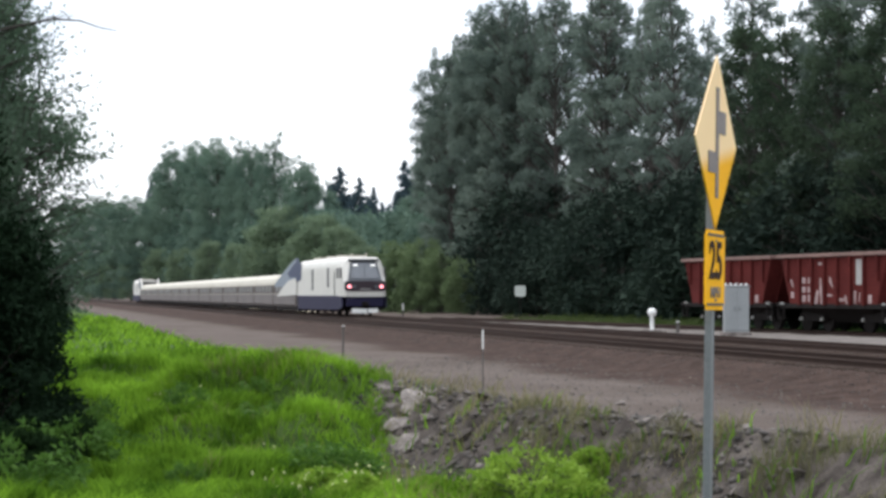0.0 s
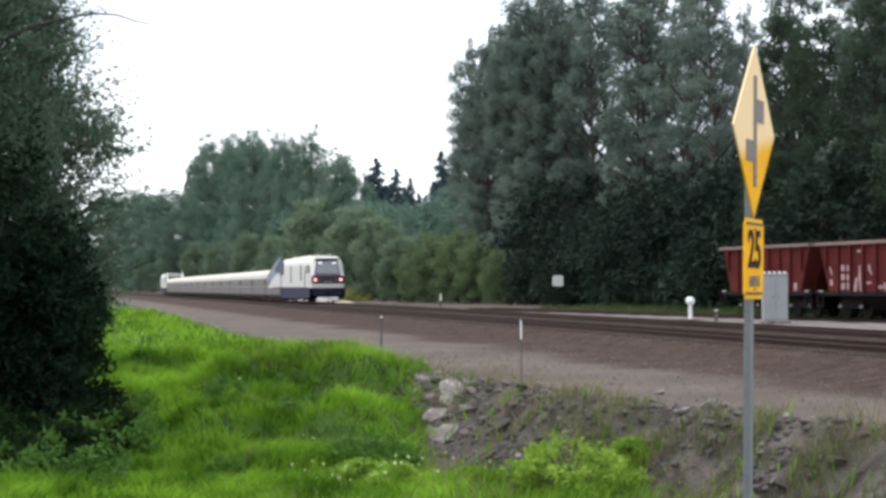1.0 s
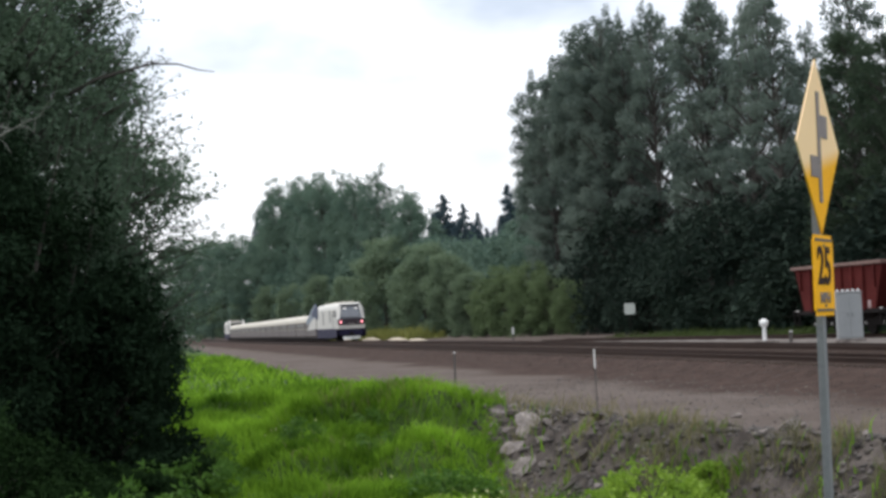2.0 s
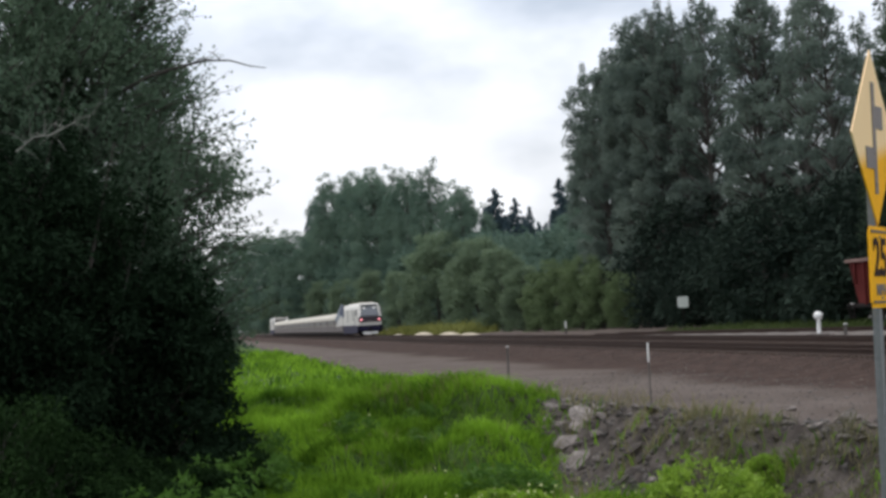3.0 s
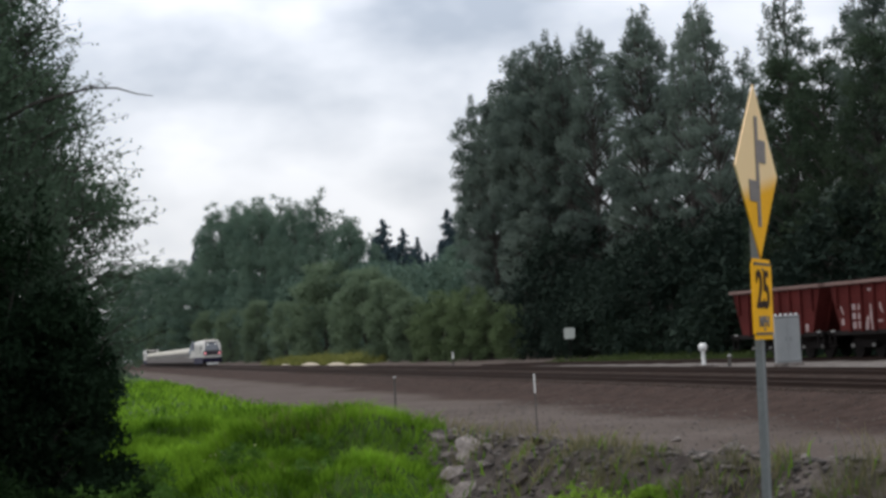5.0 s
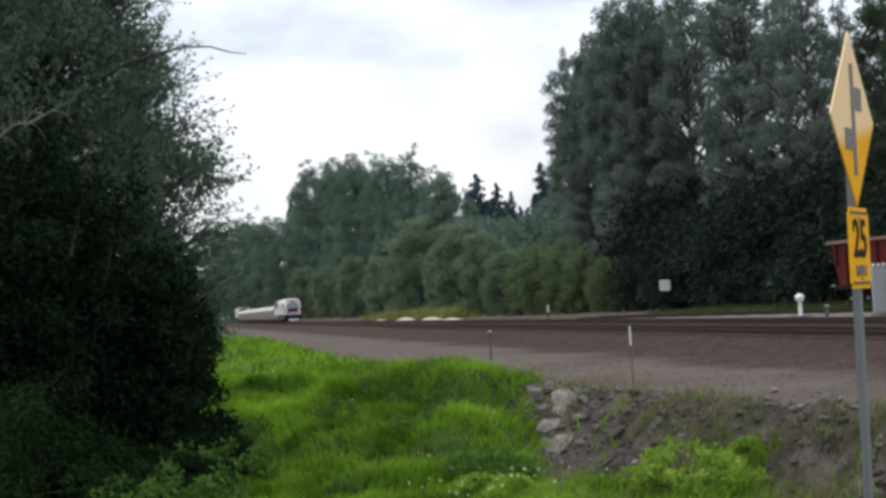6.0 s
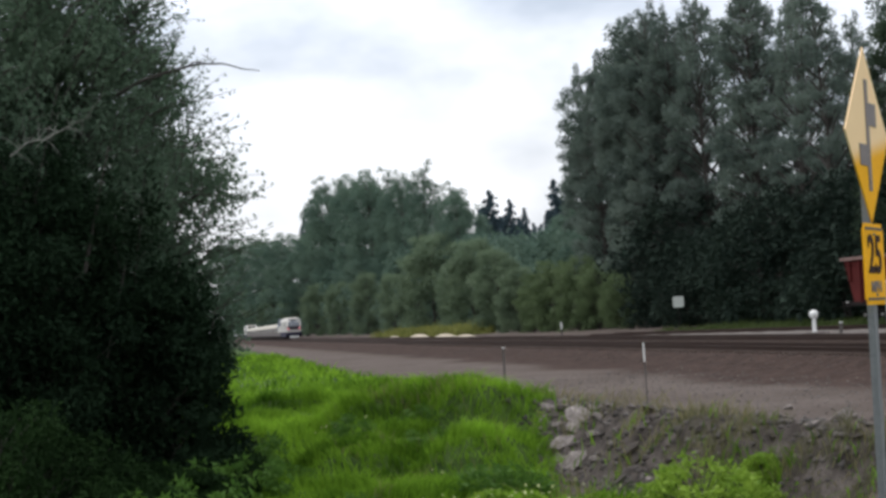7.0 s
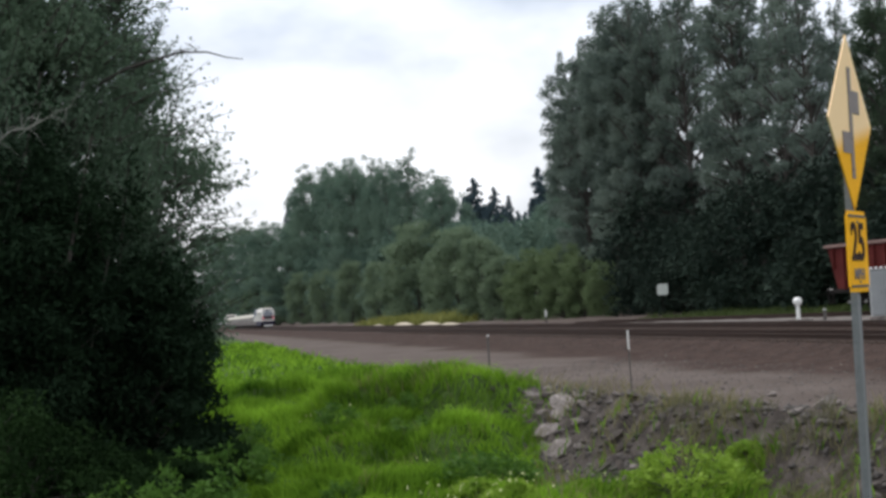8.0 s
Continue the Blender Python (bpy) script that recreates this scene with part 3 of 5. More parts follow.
def coach(end_car=False, first_car=False):
    """A low articulated coach from y = 0 to CAR_L; an end car carries two fins that rise towards the locomotive next to it."""
    top = root("passenger_car", pose(0, 0, 0), "low silver-grey passenger coach with a cream roof", "passenger car", "train")
    y0, y1 = 0.12, CAR_L - 0.12
    w = 1.46
    bm = bmesh.new()
    prism(bm, [(-w * 0.9, 0.42), (w * 0.9, 0.42), (w, 0.62), (w, 2.14), (-w, 2.14), (-w, 0.62)], y0, y1)
    part("body", bm, M_car_grey, top, "silver-grey coach side")
    bm = bmesh.new()
    prism(bm, [(w, 2.14), (w * 0.985, 2.36), (w * 0.90, 2.66), (w * 0.70, 2.88), (w * 0.35, 3.02), (-w * 0.35, 3.02), (-w * 0.70, 2.88), (-w * 0.90, 2.66), (-w * 0.985, 2.36), (-w, 2.14)], y0, y1)
    part("roof", bm, M_car_cream, top, "cream rounded roof")
    for s in (-1, 1):
        bm = bmesh.new()
        box(bm, s * (w - 0.01), s * (w + 0.012), y0, y1, 1.50, 2.13)
        part("window_band", bm, M_car_brown, top, "dark brown window band")
        bm = bmesh.new()
        box(bm, s * (w - 0.01), s * (w + 0.010), y0, y1, 1.40, 1.45)
        part("stripe", bm, M_car_cream, top, "thin pale stripe")
        for k in range(5):
            bm = bmesh.new()
            box(bm, s * (w + 0.008), s * (w + 0.02), 1.5 + 2.15 * k, 3.0 + 2.15 * k, 1.60, 2.05, 0.01)
            part("window", bm, M_glass, top)
        bm = bmesh.new()
        box(bm, s * (w - 0.1), s * (w + 0.006), 0.3, 1.1, 0.55, 1.36)
        part("vent_panel", bm, M_car_brown, top)
        if end_car:
            bm = bmesh.new()
            prism(bm, [(7.5, 2.4), (10.0, 2.95), (CAR_L - 0.2, 4.05), (CAR_L + 0.35, 4.05), (CAR_L - 0.1, 2.4)], s * (w - 0.16), s * (w + 0.02), "x")
            part("fin", bm, M_loco_white, top, "cream fin fairing")
        if first_car:
            bm = bmesh.new()
            prism(bm, [(-0.25, 2.5), (-0.25, 4.10), (1.2, 3.98), (4.0, 3.60), (7.0, 3.12), (10.0, 2.62), (12.2, 2.2), (12.0, 1.95), (7.0, 2.0), (3.0, 2.4)], s * (w - 0.12), s * (w + 0.025), "x")
            part("fin", bm, M_fin, top, "grey-blue fin fairing")
            bm = bmesh.new()
            prism(bm, [(-0.25, 1.35), (-0.25, 2.58), (2.0, 2.54), (4.5, 2.38), (7.0, 2.0), (9.2, 1.55), (10.8, 1.22), (4.0, 1.30)], s * (w - 0.1), s * (w + 0.032), "x")
            part("fin_panel", prism(bmesh.new(), [(-0.25, 2.66), (-0.25, 3.85), (2.0, 3.52), (4.6, 2.98), (3.4, 2.68)], s * (w - 0.1), s * (w + 0.034), "x"), M_flash, top, "dark blue panel on the fin")
            part("fin_flash", bm, M_loco_white, top, "cream curved flash")
    bm = bmesh.new()
    box(bm, -1.0, 1.0, -0.15, 0.15, 0.6, 2.9)
    part("gangway", bm, M_wagon_dark, top, "dark gangway bellows")
    part("underframe", box(bmesh.new(), -1.25, 1.25, 0.5, CAR_L - 0.5, 0.14, 0.44, 0.04), M_wagon_dark, top, "dark underframe")
    for s in (-1, 1):
        part("wheel", cyl(bmesh.new(), (s * 0.70, 0, 0.40), (s * 0.84, 0, 0.40), 0.40, sides=20), M_wagon_dark, top)
    return top


def train():
    loco = locomotive("cream and dark blue diesel locomotive with red tail lamps")
    MOVERS.append((loco, 0.0, 0.0))
    first, plain, ended = coach(first_car=True), coach(), coach(end_car=True)
    at = 21.5
    MOVERS.append((first, at, 0.0))
    MOVERS.append((plain, at + CAR_L, 0.0))
    for k in range(2, 13):
        MOVERS.append((copy_thing(plain, pose(0, 0, 0)), at + CAR_L * k, 0.0))
    MOVERS.append((ended, at + CAR_L * 13, 0.0))
    lead = copy_thing(loco, pose(0, 0, 0))
    tagged(lead, "cream and blue locomotive leading the passenger train")
    MOVERS.append((lead, at + CAR_L * 14 + 21.6, 180.0))


train()


# ---- parked hopper wagons ----
def wagon(x, y, lettered):
    """An open hopper: sloping ends, ribbed sides, a rim, two trucks. Its near end stands at x, y on the siding."""
    L, w = 8.1, 1.5
    top = root("hopper_wagon", pose(x, y, 0, 0, 0, SIDING_TURN), "rusty oxide-red open hopper wagon on the siding", "freight wagon", "parked wagons")
    zt, zb = 2.84, 0.96
    t = 0.06
    for s in (-1, 1):
        bm = bmesh.new()
        prism(bm, [(0.05, zt), (L - 0.05, zt), (L - 0.9, zb), (0.9, zb)], s * w, s * (w - t), "x")
        side = part("side_wall", bm, M_wagon, top)
        for k in range(8):
            y = 0.75 + k * (L - 1.5) / 7
            bm = bmesh.new()
            box(bm, s * (w - 0.01), s * (w + 0.10), y - 0.06, y + 0.06, zb + 0.02 if 0 < k < 7 else zb + 0.9, zt - 0.08, 0.015)
            part("rib", bm, M_wagon, side)
        bm = bmesh.new()
        box(bm, s * (w - 0.03), s * (w + 0.13), 0, L, zt - 0.10, zt + 0.03, 0.015)
        part("rim", bm, M_wagon_rim, side, "worn pale top rim")
        bm = bmesh.new()
        box(bm, s * (w - 0.25), s * (w + 0.02), 0.05, L - 0.05, 0.86, 1.03, 0.015)
        part("side_sill", bm, M_wagon_dark, top)
    for y, d in ((0.05, 1), (L - 0.05, -1)):
        bm = bmesh.new()
        loft(bm, [[(-w, y, zt), (w, y, zt), (w, y + d * 0.9, zb), (-w, y + d * 0.9, zb)], [(-w, y + d * t, zt), (w, y + d * t, zt), (w, y + d * (0.9 + t), zb), (-w, y + d * (0.9 + t), zb)]])
        end = part("end_wall", bm, M_wagon, top)
        bm = bmesh.new()
        for x in (-0.9, -0.3, 0.3, 0.9):
            loft(bm, [[(x - 0.05, y + d * 0.0, zt), (x + 0.05, y, zt), (x + 0.05, y - d * 0.08, zt), (x - 0.05, y - d * 0.08, zt)], [(x - 0.05, y + d * 0.9, zb), (x + 0.05, y + d * 0.9, zb), (x + 0.05, y + d * 0.78, zb), (x - 0.05, y + d * 0.78, zb)]])
        part("end_rib", bm, M_wagon, end)
        bm = bmesh.new()
        box(bm, -w - 0.05, w + 0.05, y - d * 0.05, y + d * 0.06, zt - 0.10, zt + 0.03, 0.01)
        part("end_rim", bm, M_wagon_rim, end)
        bm = bmesh.new()
        box(bm, -w, w, y - d * 0.12, y + d * 0.75, 0.92, 1.0)
        part("end_platform", bm, M_wagon_dark, top)
        for s in (-1, 1):
            bm = bmesh.new()
            box(bm, s * (w - 0.35), s * (w + 0.08), y - d * 0.15, y + d * 0.10, 0.95, 1.05)
            box(bm, s * (w + 0.0), s * (w + 0.05), y - d * 0.1, y - d * 0.05, 0.45, 1.0)
            box(bm, s * (w + 0.0), s * (w + 0.05), y + d * 0.35, y + d * 0.40, 0.45, 1.0)
            box(bm, s * (w - 0.1), s * (w + 0.05), y - d * 0.1, y + d * 0.40, 0.45, 0.49)
            part("corner_plate", box(bmesh.new(), s * (w + 0.03), s * (w + 0.06), y + d * 0.05, y + d * 0.4, 1.0, 1.06, 0.01), M_data, top, "small pale corner plate")
            part("step_ladder", bm, M_wagon_dark, top, "worn grab irons and step")
        bm = bmesh.new()
        box(bm, -0.14, 0.14, y - d * 0.55, y + d * 0.2, 0.68, 0.95, 0.03)
        part("coupler", bm, M_wagon_dark, top)
    bm = bmesh.new()
    loft(bm, [[(-w + 0.1, 1.0, zb), (w - 0.1, 1.0, zb), (w - 0.1, L - 1.0, zb), (-w + 0.1, L - 1.0, zb)], [(-0.7, 3.0, 0.35), (0.7, 3.0, 0.35), (0.7, L - 3.0, 0.35), (-0.7, L - 3.0, 0.35)]])
    part("hopper_chute", bm, M_wagon_dark, top)
    for y in (1.75, L - 1.75):
        bm = bmesh.new()
        for s in (-1, 1):
            prism(bm, [(y - 0.95, 0.42), (y - 0.5, 0.38), (y + 0.5, 0.38), (y + 0.95, 0.42), (y + 0.95, 0.62), (y + 0.4, 0.80), (y - 0.4, 0.80), (y - 0.95, 0.62)], s * 0.92, s * 1.05, "x")
        box(bm, -1.0, 1.0, y - 0.2, y + 0.2, 0.5, 0.85)
        truck = part("truck", bm, M_wagon_dark, top)
        for dy in (-0.8, 0.8):
            for s in (-1, 1):
                part("bearing_cap", cyl(bmesh.new(), (s * 1.04, y + dy, 0.46), (s * 1.13, y + dy, 0.46), 0.075, 0.06, sides=12), M_data, truck, "pale worn bearing cap")
        for dy in (-0.8, 0.8):
            bm = bmesh.new()
            for s in (-1, 1):
                cyl(bm, (s * 0.69, y + dy, 0.42), (s * 0.83, y + dy, 0.42), 0.42, sides=20)
            cyl(bm, (-0.7, y + dy, 0.42), (0.7, y + dy, 0.42), 0.08)
            part("wheelset", bm, M_wagon_dark, truck)
    # white stencilled marks that cannot be read, as plain patches on the side towards the main line
    marks = ((7.05, 1.25, 0.20, 0.22), (7.05, 1.6, 0.18, 0.35), (6.15, 1.10, 0.26, 0.24), (6.15, 1.44, 0.26, 0.22), (6.15, 1.78, 0.26, 0.22), (5.72, 1.10, 0.24, 0.26), (5.72, 1.44, 0.24, 0.22), (5.72, 1.78, 0.24, 0.22),
             (5.15, 1.0, 0.26, 0.55), (4.85, 1.0, 0.24, 1.0), (4.2, 1.3, 0.40, 0.08), (4.1, 1.6, 0.22, 0.42), (3.35, 1.12, 0.34, 0.12), (3.0, 1.02, 0.24, 0.32), (2.35, 1.02, 0.26, 0.5), (2.05, 1.1, 0.14, 0.35), (1.35, 1.05, 0.24, 0.3), (4.9, 2.45, 0.26, 0.10))
    for y, z, b, h in marks if lettered else marks[-2:]:
        bm = bmesh.new()
        if h > 0.3:
            j = random.Random(int(y * 100))
            lean = j.uniform(-0.14, 0.14)
            prism(bm, [(y - b * j.uniform(0.2, 0.5) - lean, z), (y + b * j.uniform(0.1, 0.4) - lean, z + h * j.uniform(0, 0.12)), (y + b * j.uniform(0.35, 0.6), z + h * 0.5),
                       (y + b * j.uniform(0.2, 0.5) + lean, z + h), (y - b * j.uniform(0.0, 0.3) + lean, z + h * 0.93), (y - b * j.uniform(0.1, 0.35), z + h * 0.45)], -w - 0.006, -w + 0.01, "x")
        else:
            box(bm, -w - 0.006, -w + 0.01, y - b / 2, y + b / 2, z, z + h)
        part("stencil_mark", bm, M_stencil, top)
    if lettered:
        part("data_panel", box(bmesh.new(), -w - 0.008, -w + 0.01, 1.85, 2.3, 1.72, 2.62), M_data, top, "pale grey data panel")
    return top


wagon(30.90, 63.07, True)
wagon(30.07, 71.68, False)


# ---- the speed sign ----
def speed_sign():
    """Diamond and plate on a steel post. Its face looks along -y of its own space; x to the reader's right."""
    az = 33.6
    m = Matrix.Translation((3.80, 10.43, 0)) @ pose(0, 0, 0, 0, 0.9, 0) @ pose(0, 0, 0, 0, 0, 90 - az)
    top = root("speed_sign", m, "yellow diamond railway speed sign with 25 plate, steel post", "sign")
    base = 1.725
    hw = 0.485
    bm = bmesh.new()
    r = 0.03
    prism(bm, [(-r, r), (0, 0), (r, r), (hw - r, hw - r), (hw, hw), (hw - r, hw + r), (r, 2 * hw - r), (0, 2 * hw), (-r, 2 * hw - r), (-hw + r, hw + r), (-hw, hw), (-hw + r, hw - r)], -0.004, 0.004)
    dia = part("diamond", bm, M_yellow_cream, top, "yellow diamond panel with a cream upper part")
    dia.location = (0, 0, base)
    bm = bmesh.new()
    k = 2 * hw
    for x0, x1, z0, z1 in ((-0.03, 0.035, 0.18 * k, 0.815 * k), (0.035, 0.20, 0.555 * k, 0.685 * k), (-0.20, -0.03, 0.32 * k, 0.44 * k)):
        box(bm, x0, x1, -0.009, -0.0045, z0, z1)
    part("symbol", bm, M_signgrey, dia, "faded black crossover symbol")
    bm = bmesh.new()
    box(bm, -0.225, 0.225, -0.004, 0.004, 1.275, 1.72)
    bmesh.ops.bevel(bm, geom=[e for e in bm.edges if abs(e.verts[0].co.y - e.verts[1].co.y) > 0.005], offset=0.03, segments=3, affect="EDGES")
    plate = part("plate", bm, M_yellow, top, "yellow plate reading 25 MPH")
    for z in (1.30, 1.685):
        part("border", box(bmesh.new(), -0.19, 0.19, -0.0085, -0.0045, z, z + 0.013), M_black, plate)
    for text, size, z, mat, sx in (("25", 0.29, 1.453, M_digits, 1.08), ("MPH", 0.085, 1.345, M_signgrey, 1.35)):
        cu = bpy.data.curves.new("lettering", "FONT")
        cu.body, cu.size, cu.align_x, cu.extrude, cu.offset = text, size, "CENTER", 0.002, size * 0.02
        cu.materials.append(mat)
        ob = new("lettering", cu)
        ob.parent = plate
        ob.matrix_basis = Matrix.Translation((0, -0.0068, z)) @ pose(0, 0, 0, 90) @ Matrix.Diagonal((sx, 1, 1, 1))
    bm = bmesh.new()
    lo = float(height(3.83, 10.42)) - 0.4
    prism(bm, [(-0.035, 0.006), (0.035, 0.006), (0.035, 0.012), (0.012, 0.015), (0.012, 0.05), (-0.012, 0.05), (-0.012, 0.015), (-0.035, 0.012)], lo, 2.2)
    for v in bm.verts:
        v.co = (v.co.x, v.co.z, v.co.y)
    part("post", bm, M_galv, top, "galvanised steel post")
    for z in (1.33, 1.66, 1.95, 2.12):
        part("bolt", cyl(bmesh.new(), (0, -0.013, z), (0, 0.03, z), 0.007, sides=8), M_galv, top)


speed_sign()


# ---- lineside things ----
def cabinet():
    top = root("signal_cabinet", pose(25.1, 66.3, -0.10, 0, 0, -14), "grey metal trackside signal cabinet on a concrete pad", "cabinet")
    bm = bmesh.new()
    box(bm, -0.5, 0.5, -0.5, 0.5, 0, 0.14, 0.02)
    part("pad", bm, M_rock, top, "concrete pad")
    bm = bmesh.new()
    box(bm, -0.43, 0.43, -0.33, 0.33, 0.14, 1.74, 0.02)
    body = part("body", bm, M_cabinet, top)
    bm = bmesh.new()
    box(bm, -0.45, 0.45, -0.36, 0.36, 1.74, 1.79, 0.015)
    part("lid", bm, M_cabinet, top, "overhanging lid")
    for x0, x1 in ((-0.42, -0.01), (0.01, 0.42)):
        bm = bmesh.new()
        box(bm, x0, x1, -0.345, -0.325, 0.2, 1.68, 0.008)
        door = part("door", bm, M_cabinet, body)
        bm = bmesh.new()
        box(bm, (x0 + x1) / 2 + 0.12 * (1 if x0 < 0 else -1), (x0 + x1) / 2 + 0.15 * (1 if x0 < 0 else -1), -0.375, -0.345, 0.9, 1.05)
        part("handle", bm, M_galv, door)
    for k in range(5):
        part("vent_cap", cyl(bmesh.new(), (-0.36 + 0.18 * k, 0.0, 1.80), (-0.36 + 0.18 * k, 0.0, 1.86), 0.05, sides=8), M_white, top, "white vent cap")


def vent_post():
    top = root("vent_post", pose(24.7, 74.5, -0.09), "white mushroom-headed vent post on a concrete foot", "vent post")
    bm = bmesh.new()
    box(bm, -0.42, 0.5, -0.3, 0.3, 0, 0.07, 0.02)
    part("foot", bm, M_rock, top)
    bm = bmesh.new()
    cyl(bm, (0, 0, 0.05), (0, 0, 0.66), 0.085, 0.075, 14)
    part("pipe", bm, M_white, top)
    bm = bmesh.new()
    cyl(bm, (0, 0, 0.62), (0, 0, 0.74), 0.13, 0.18, 16)
    cyl(bm, (0, 0, 0.74), (0, 0, 0.84), 0.18, 0.17, 16)
    cyl(bm, (0, 0, 0.84), (0, 0, 0.92), 0.17, 0.07, 16)
    part("head", bm, M_white, top)


def square_sign():
    top = root("square_marker_sign", pose(30.0, 115.6, float(height(30.0, 115.6)), 0, 0, -12), "white square marker sign on a thin dark post", "sign")
    bm = bmesh.new()
    box(bm, -0.33, 0.33, -0.012, 0.0, 1.46, 2.12)
    bmesh.ops.bevel(bm, geom=[e for e in bm.edges if abs(e.verts[0].co.y - e.verts[1].co.y) > 0.01], offset=0.06, segments=3, affect="EDGES")
    part("panel", bm, M_panel, top)
    bm = bmesh.new()
    box(bm, -0.025, 0.025, 0.002, 0.04, -0.2, 2.0)
    part("post", bm, M_wagon_dark, top, "dark thin post")


def marker(name, x, y, top_z, label, pale=0.3, width=0.05):
    z0 = float(height(x, y))
    top = root(name, pose(x, y, z0, 0, random.uniform(-1.5, 1.5), random.uniform(-20, 20)), label, "marker post", "lineside marker posts")
    h = top_z - z0
    bm = bmesh.new()
    prism(bm, [(-width, 0), (-width * 0.3, 0.012), (width * 0.3, 0.012), (width, 0), (width * 0.3, 0.006), (-width * 0.3, 0.006)], -0.3, h * (1 - pale))
    for v in bm.verts:
        v.co = (v.co.x, v.co.z, v.co.y)
    part("post", bm, M_post, top, "weathered post")
    bm = bmesh.new()
    box(bm, -width, width, -0.016, 0.016, h * (1 - pale), h, 0.004)
    part("tip", bm, M_white, top, "white painted tip")


cabinet()
vent_post()
square_sign()
marker("marker_post", 8.52, 51.4, 0.56, "thin weathered marker post at the gravel edge", 0.03, 0.03)
marker("marker_post", 9.07, 37.86, 0.67, "thin marker post with a white upper half", 0.30, 0.014)
marker("marker_post", 27.2, 138.0, 0.75, "short pale lineside marker post", 0.5, 0.06)
marker("switch_stand", 24.9, 72.0, 0.35, "short dark stub beside the vent post", 0.1, 0.07)


# ---- trees ----
def tubes(paths, sides=6):
    """One mesh of tapered limbs; a path is a list of (point, radius)."""
    V, Fc = [], []
    for path in paths:
        base = len(V)
        pts = [Vector(p) for p, _ in path]
        for i, (p, r) in enumerate(path):
            way = (pts[min(i + 1, len(pts) - 1)] - pts[max(i - 1, 0)]).normalized()
            a = way.orthogonal().normalized()
            b = way.cross(a)
            for k in range(sides):
                t = 2 * math.pi * k / sides
                V.append(tuple(pts[i] + r * (math.cos(t) * a + math.sin(t) * b)))
        for i in range(len(path) - 1):
            for k in range(sides):
                j = (k + 1) % sides
                Fc.append((base + i * sides + k, base + i * sides + j, base + (i + 1) * sides + j, base + (i + 1) * sides + k))
    return V, Fc


def leaves(rng, centres, radii, counts, size, droop=0.2, aspect=0.6, shell=0.55, simple=False):
    """Diamond-shaped leaves scattered through clumps; centres (n, 3), radii (n, 3)."""
    idx = np.repeat(np.arange(len(centres)), counts)
    n = len(idx)
    v = rng.normal(size=(n, 3))
    v /= np.linalg.norm(v, axis=1)[:, None]
    v *= (rng.random(n) ** shell)[:, None]
    p = centres[idx] + v * radii[idx]
    out = v / (np.linalg.norm(v, axis=1)[:, None] + 1e-6) + rng.normal(size=(n, 3)) * 0.9
    out[:, 2] -= droop
    out /= np.linalg.norm(out, axis=1)[:, None]
    side = np.cross(out, rng.normal(size=(n, 3)))
    side /= np.linalg.norm(side, axis=1)[:, None] + 1e-6
    s = size * (0.55 + 0.9 * rng.random(n))[:, None]
    if simple:
        V = np.stack([p - out * s * 0.5 + side * s * aspect * 0.45, p - out * s * 0.5 - side * s * aspect * 0.45, p + out * s * 0.6], 1).reshape(-1, 3)
        return V, np.arange(3 * n).reshape(n, 3)
    fold = np.cross(out, side) * s * 0.12
    V = np.stack([p - out * s * 0.5, p + side * s * aspect * 0.5 + fold, p + out * s * 0.5, p - side * s * aspect * 0.5 + fold], 1).reshape(-1, 3)
    return V, np.arange(4 * n).reshape(n, 4)


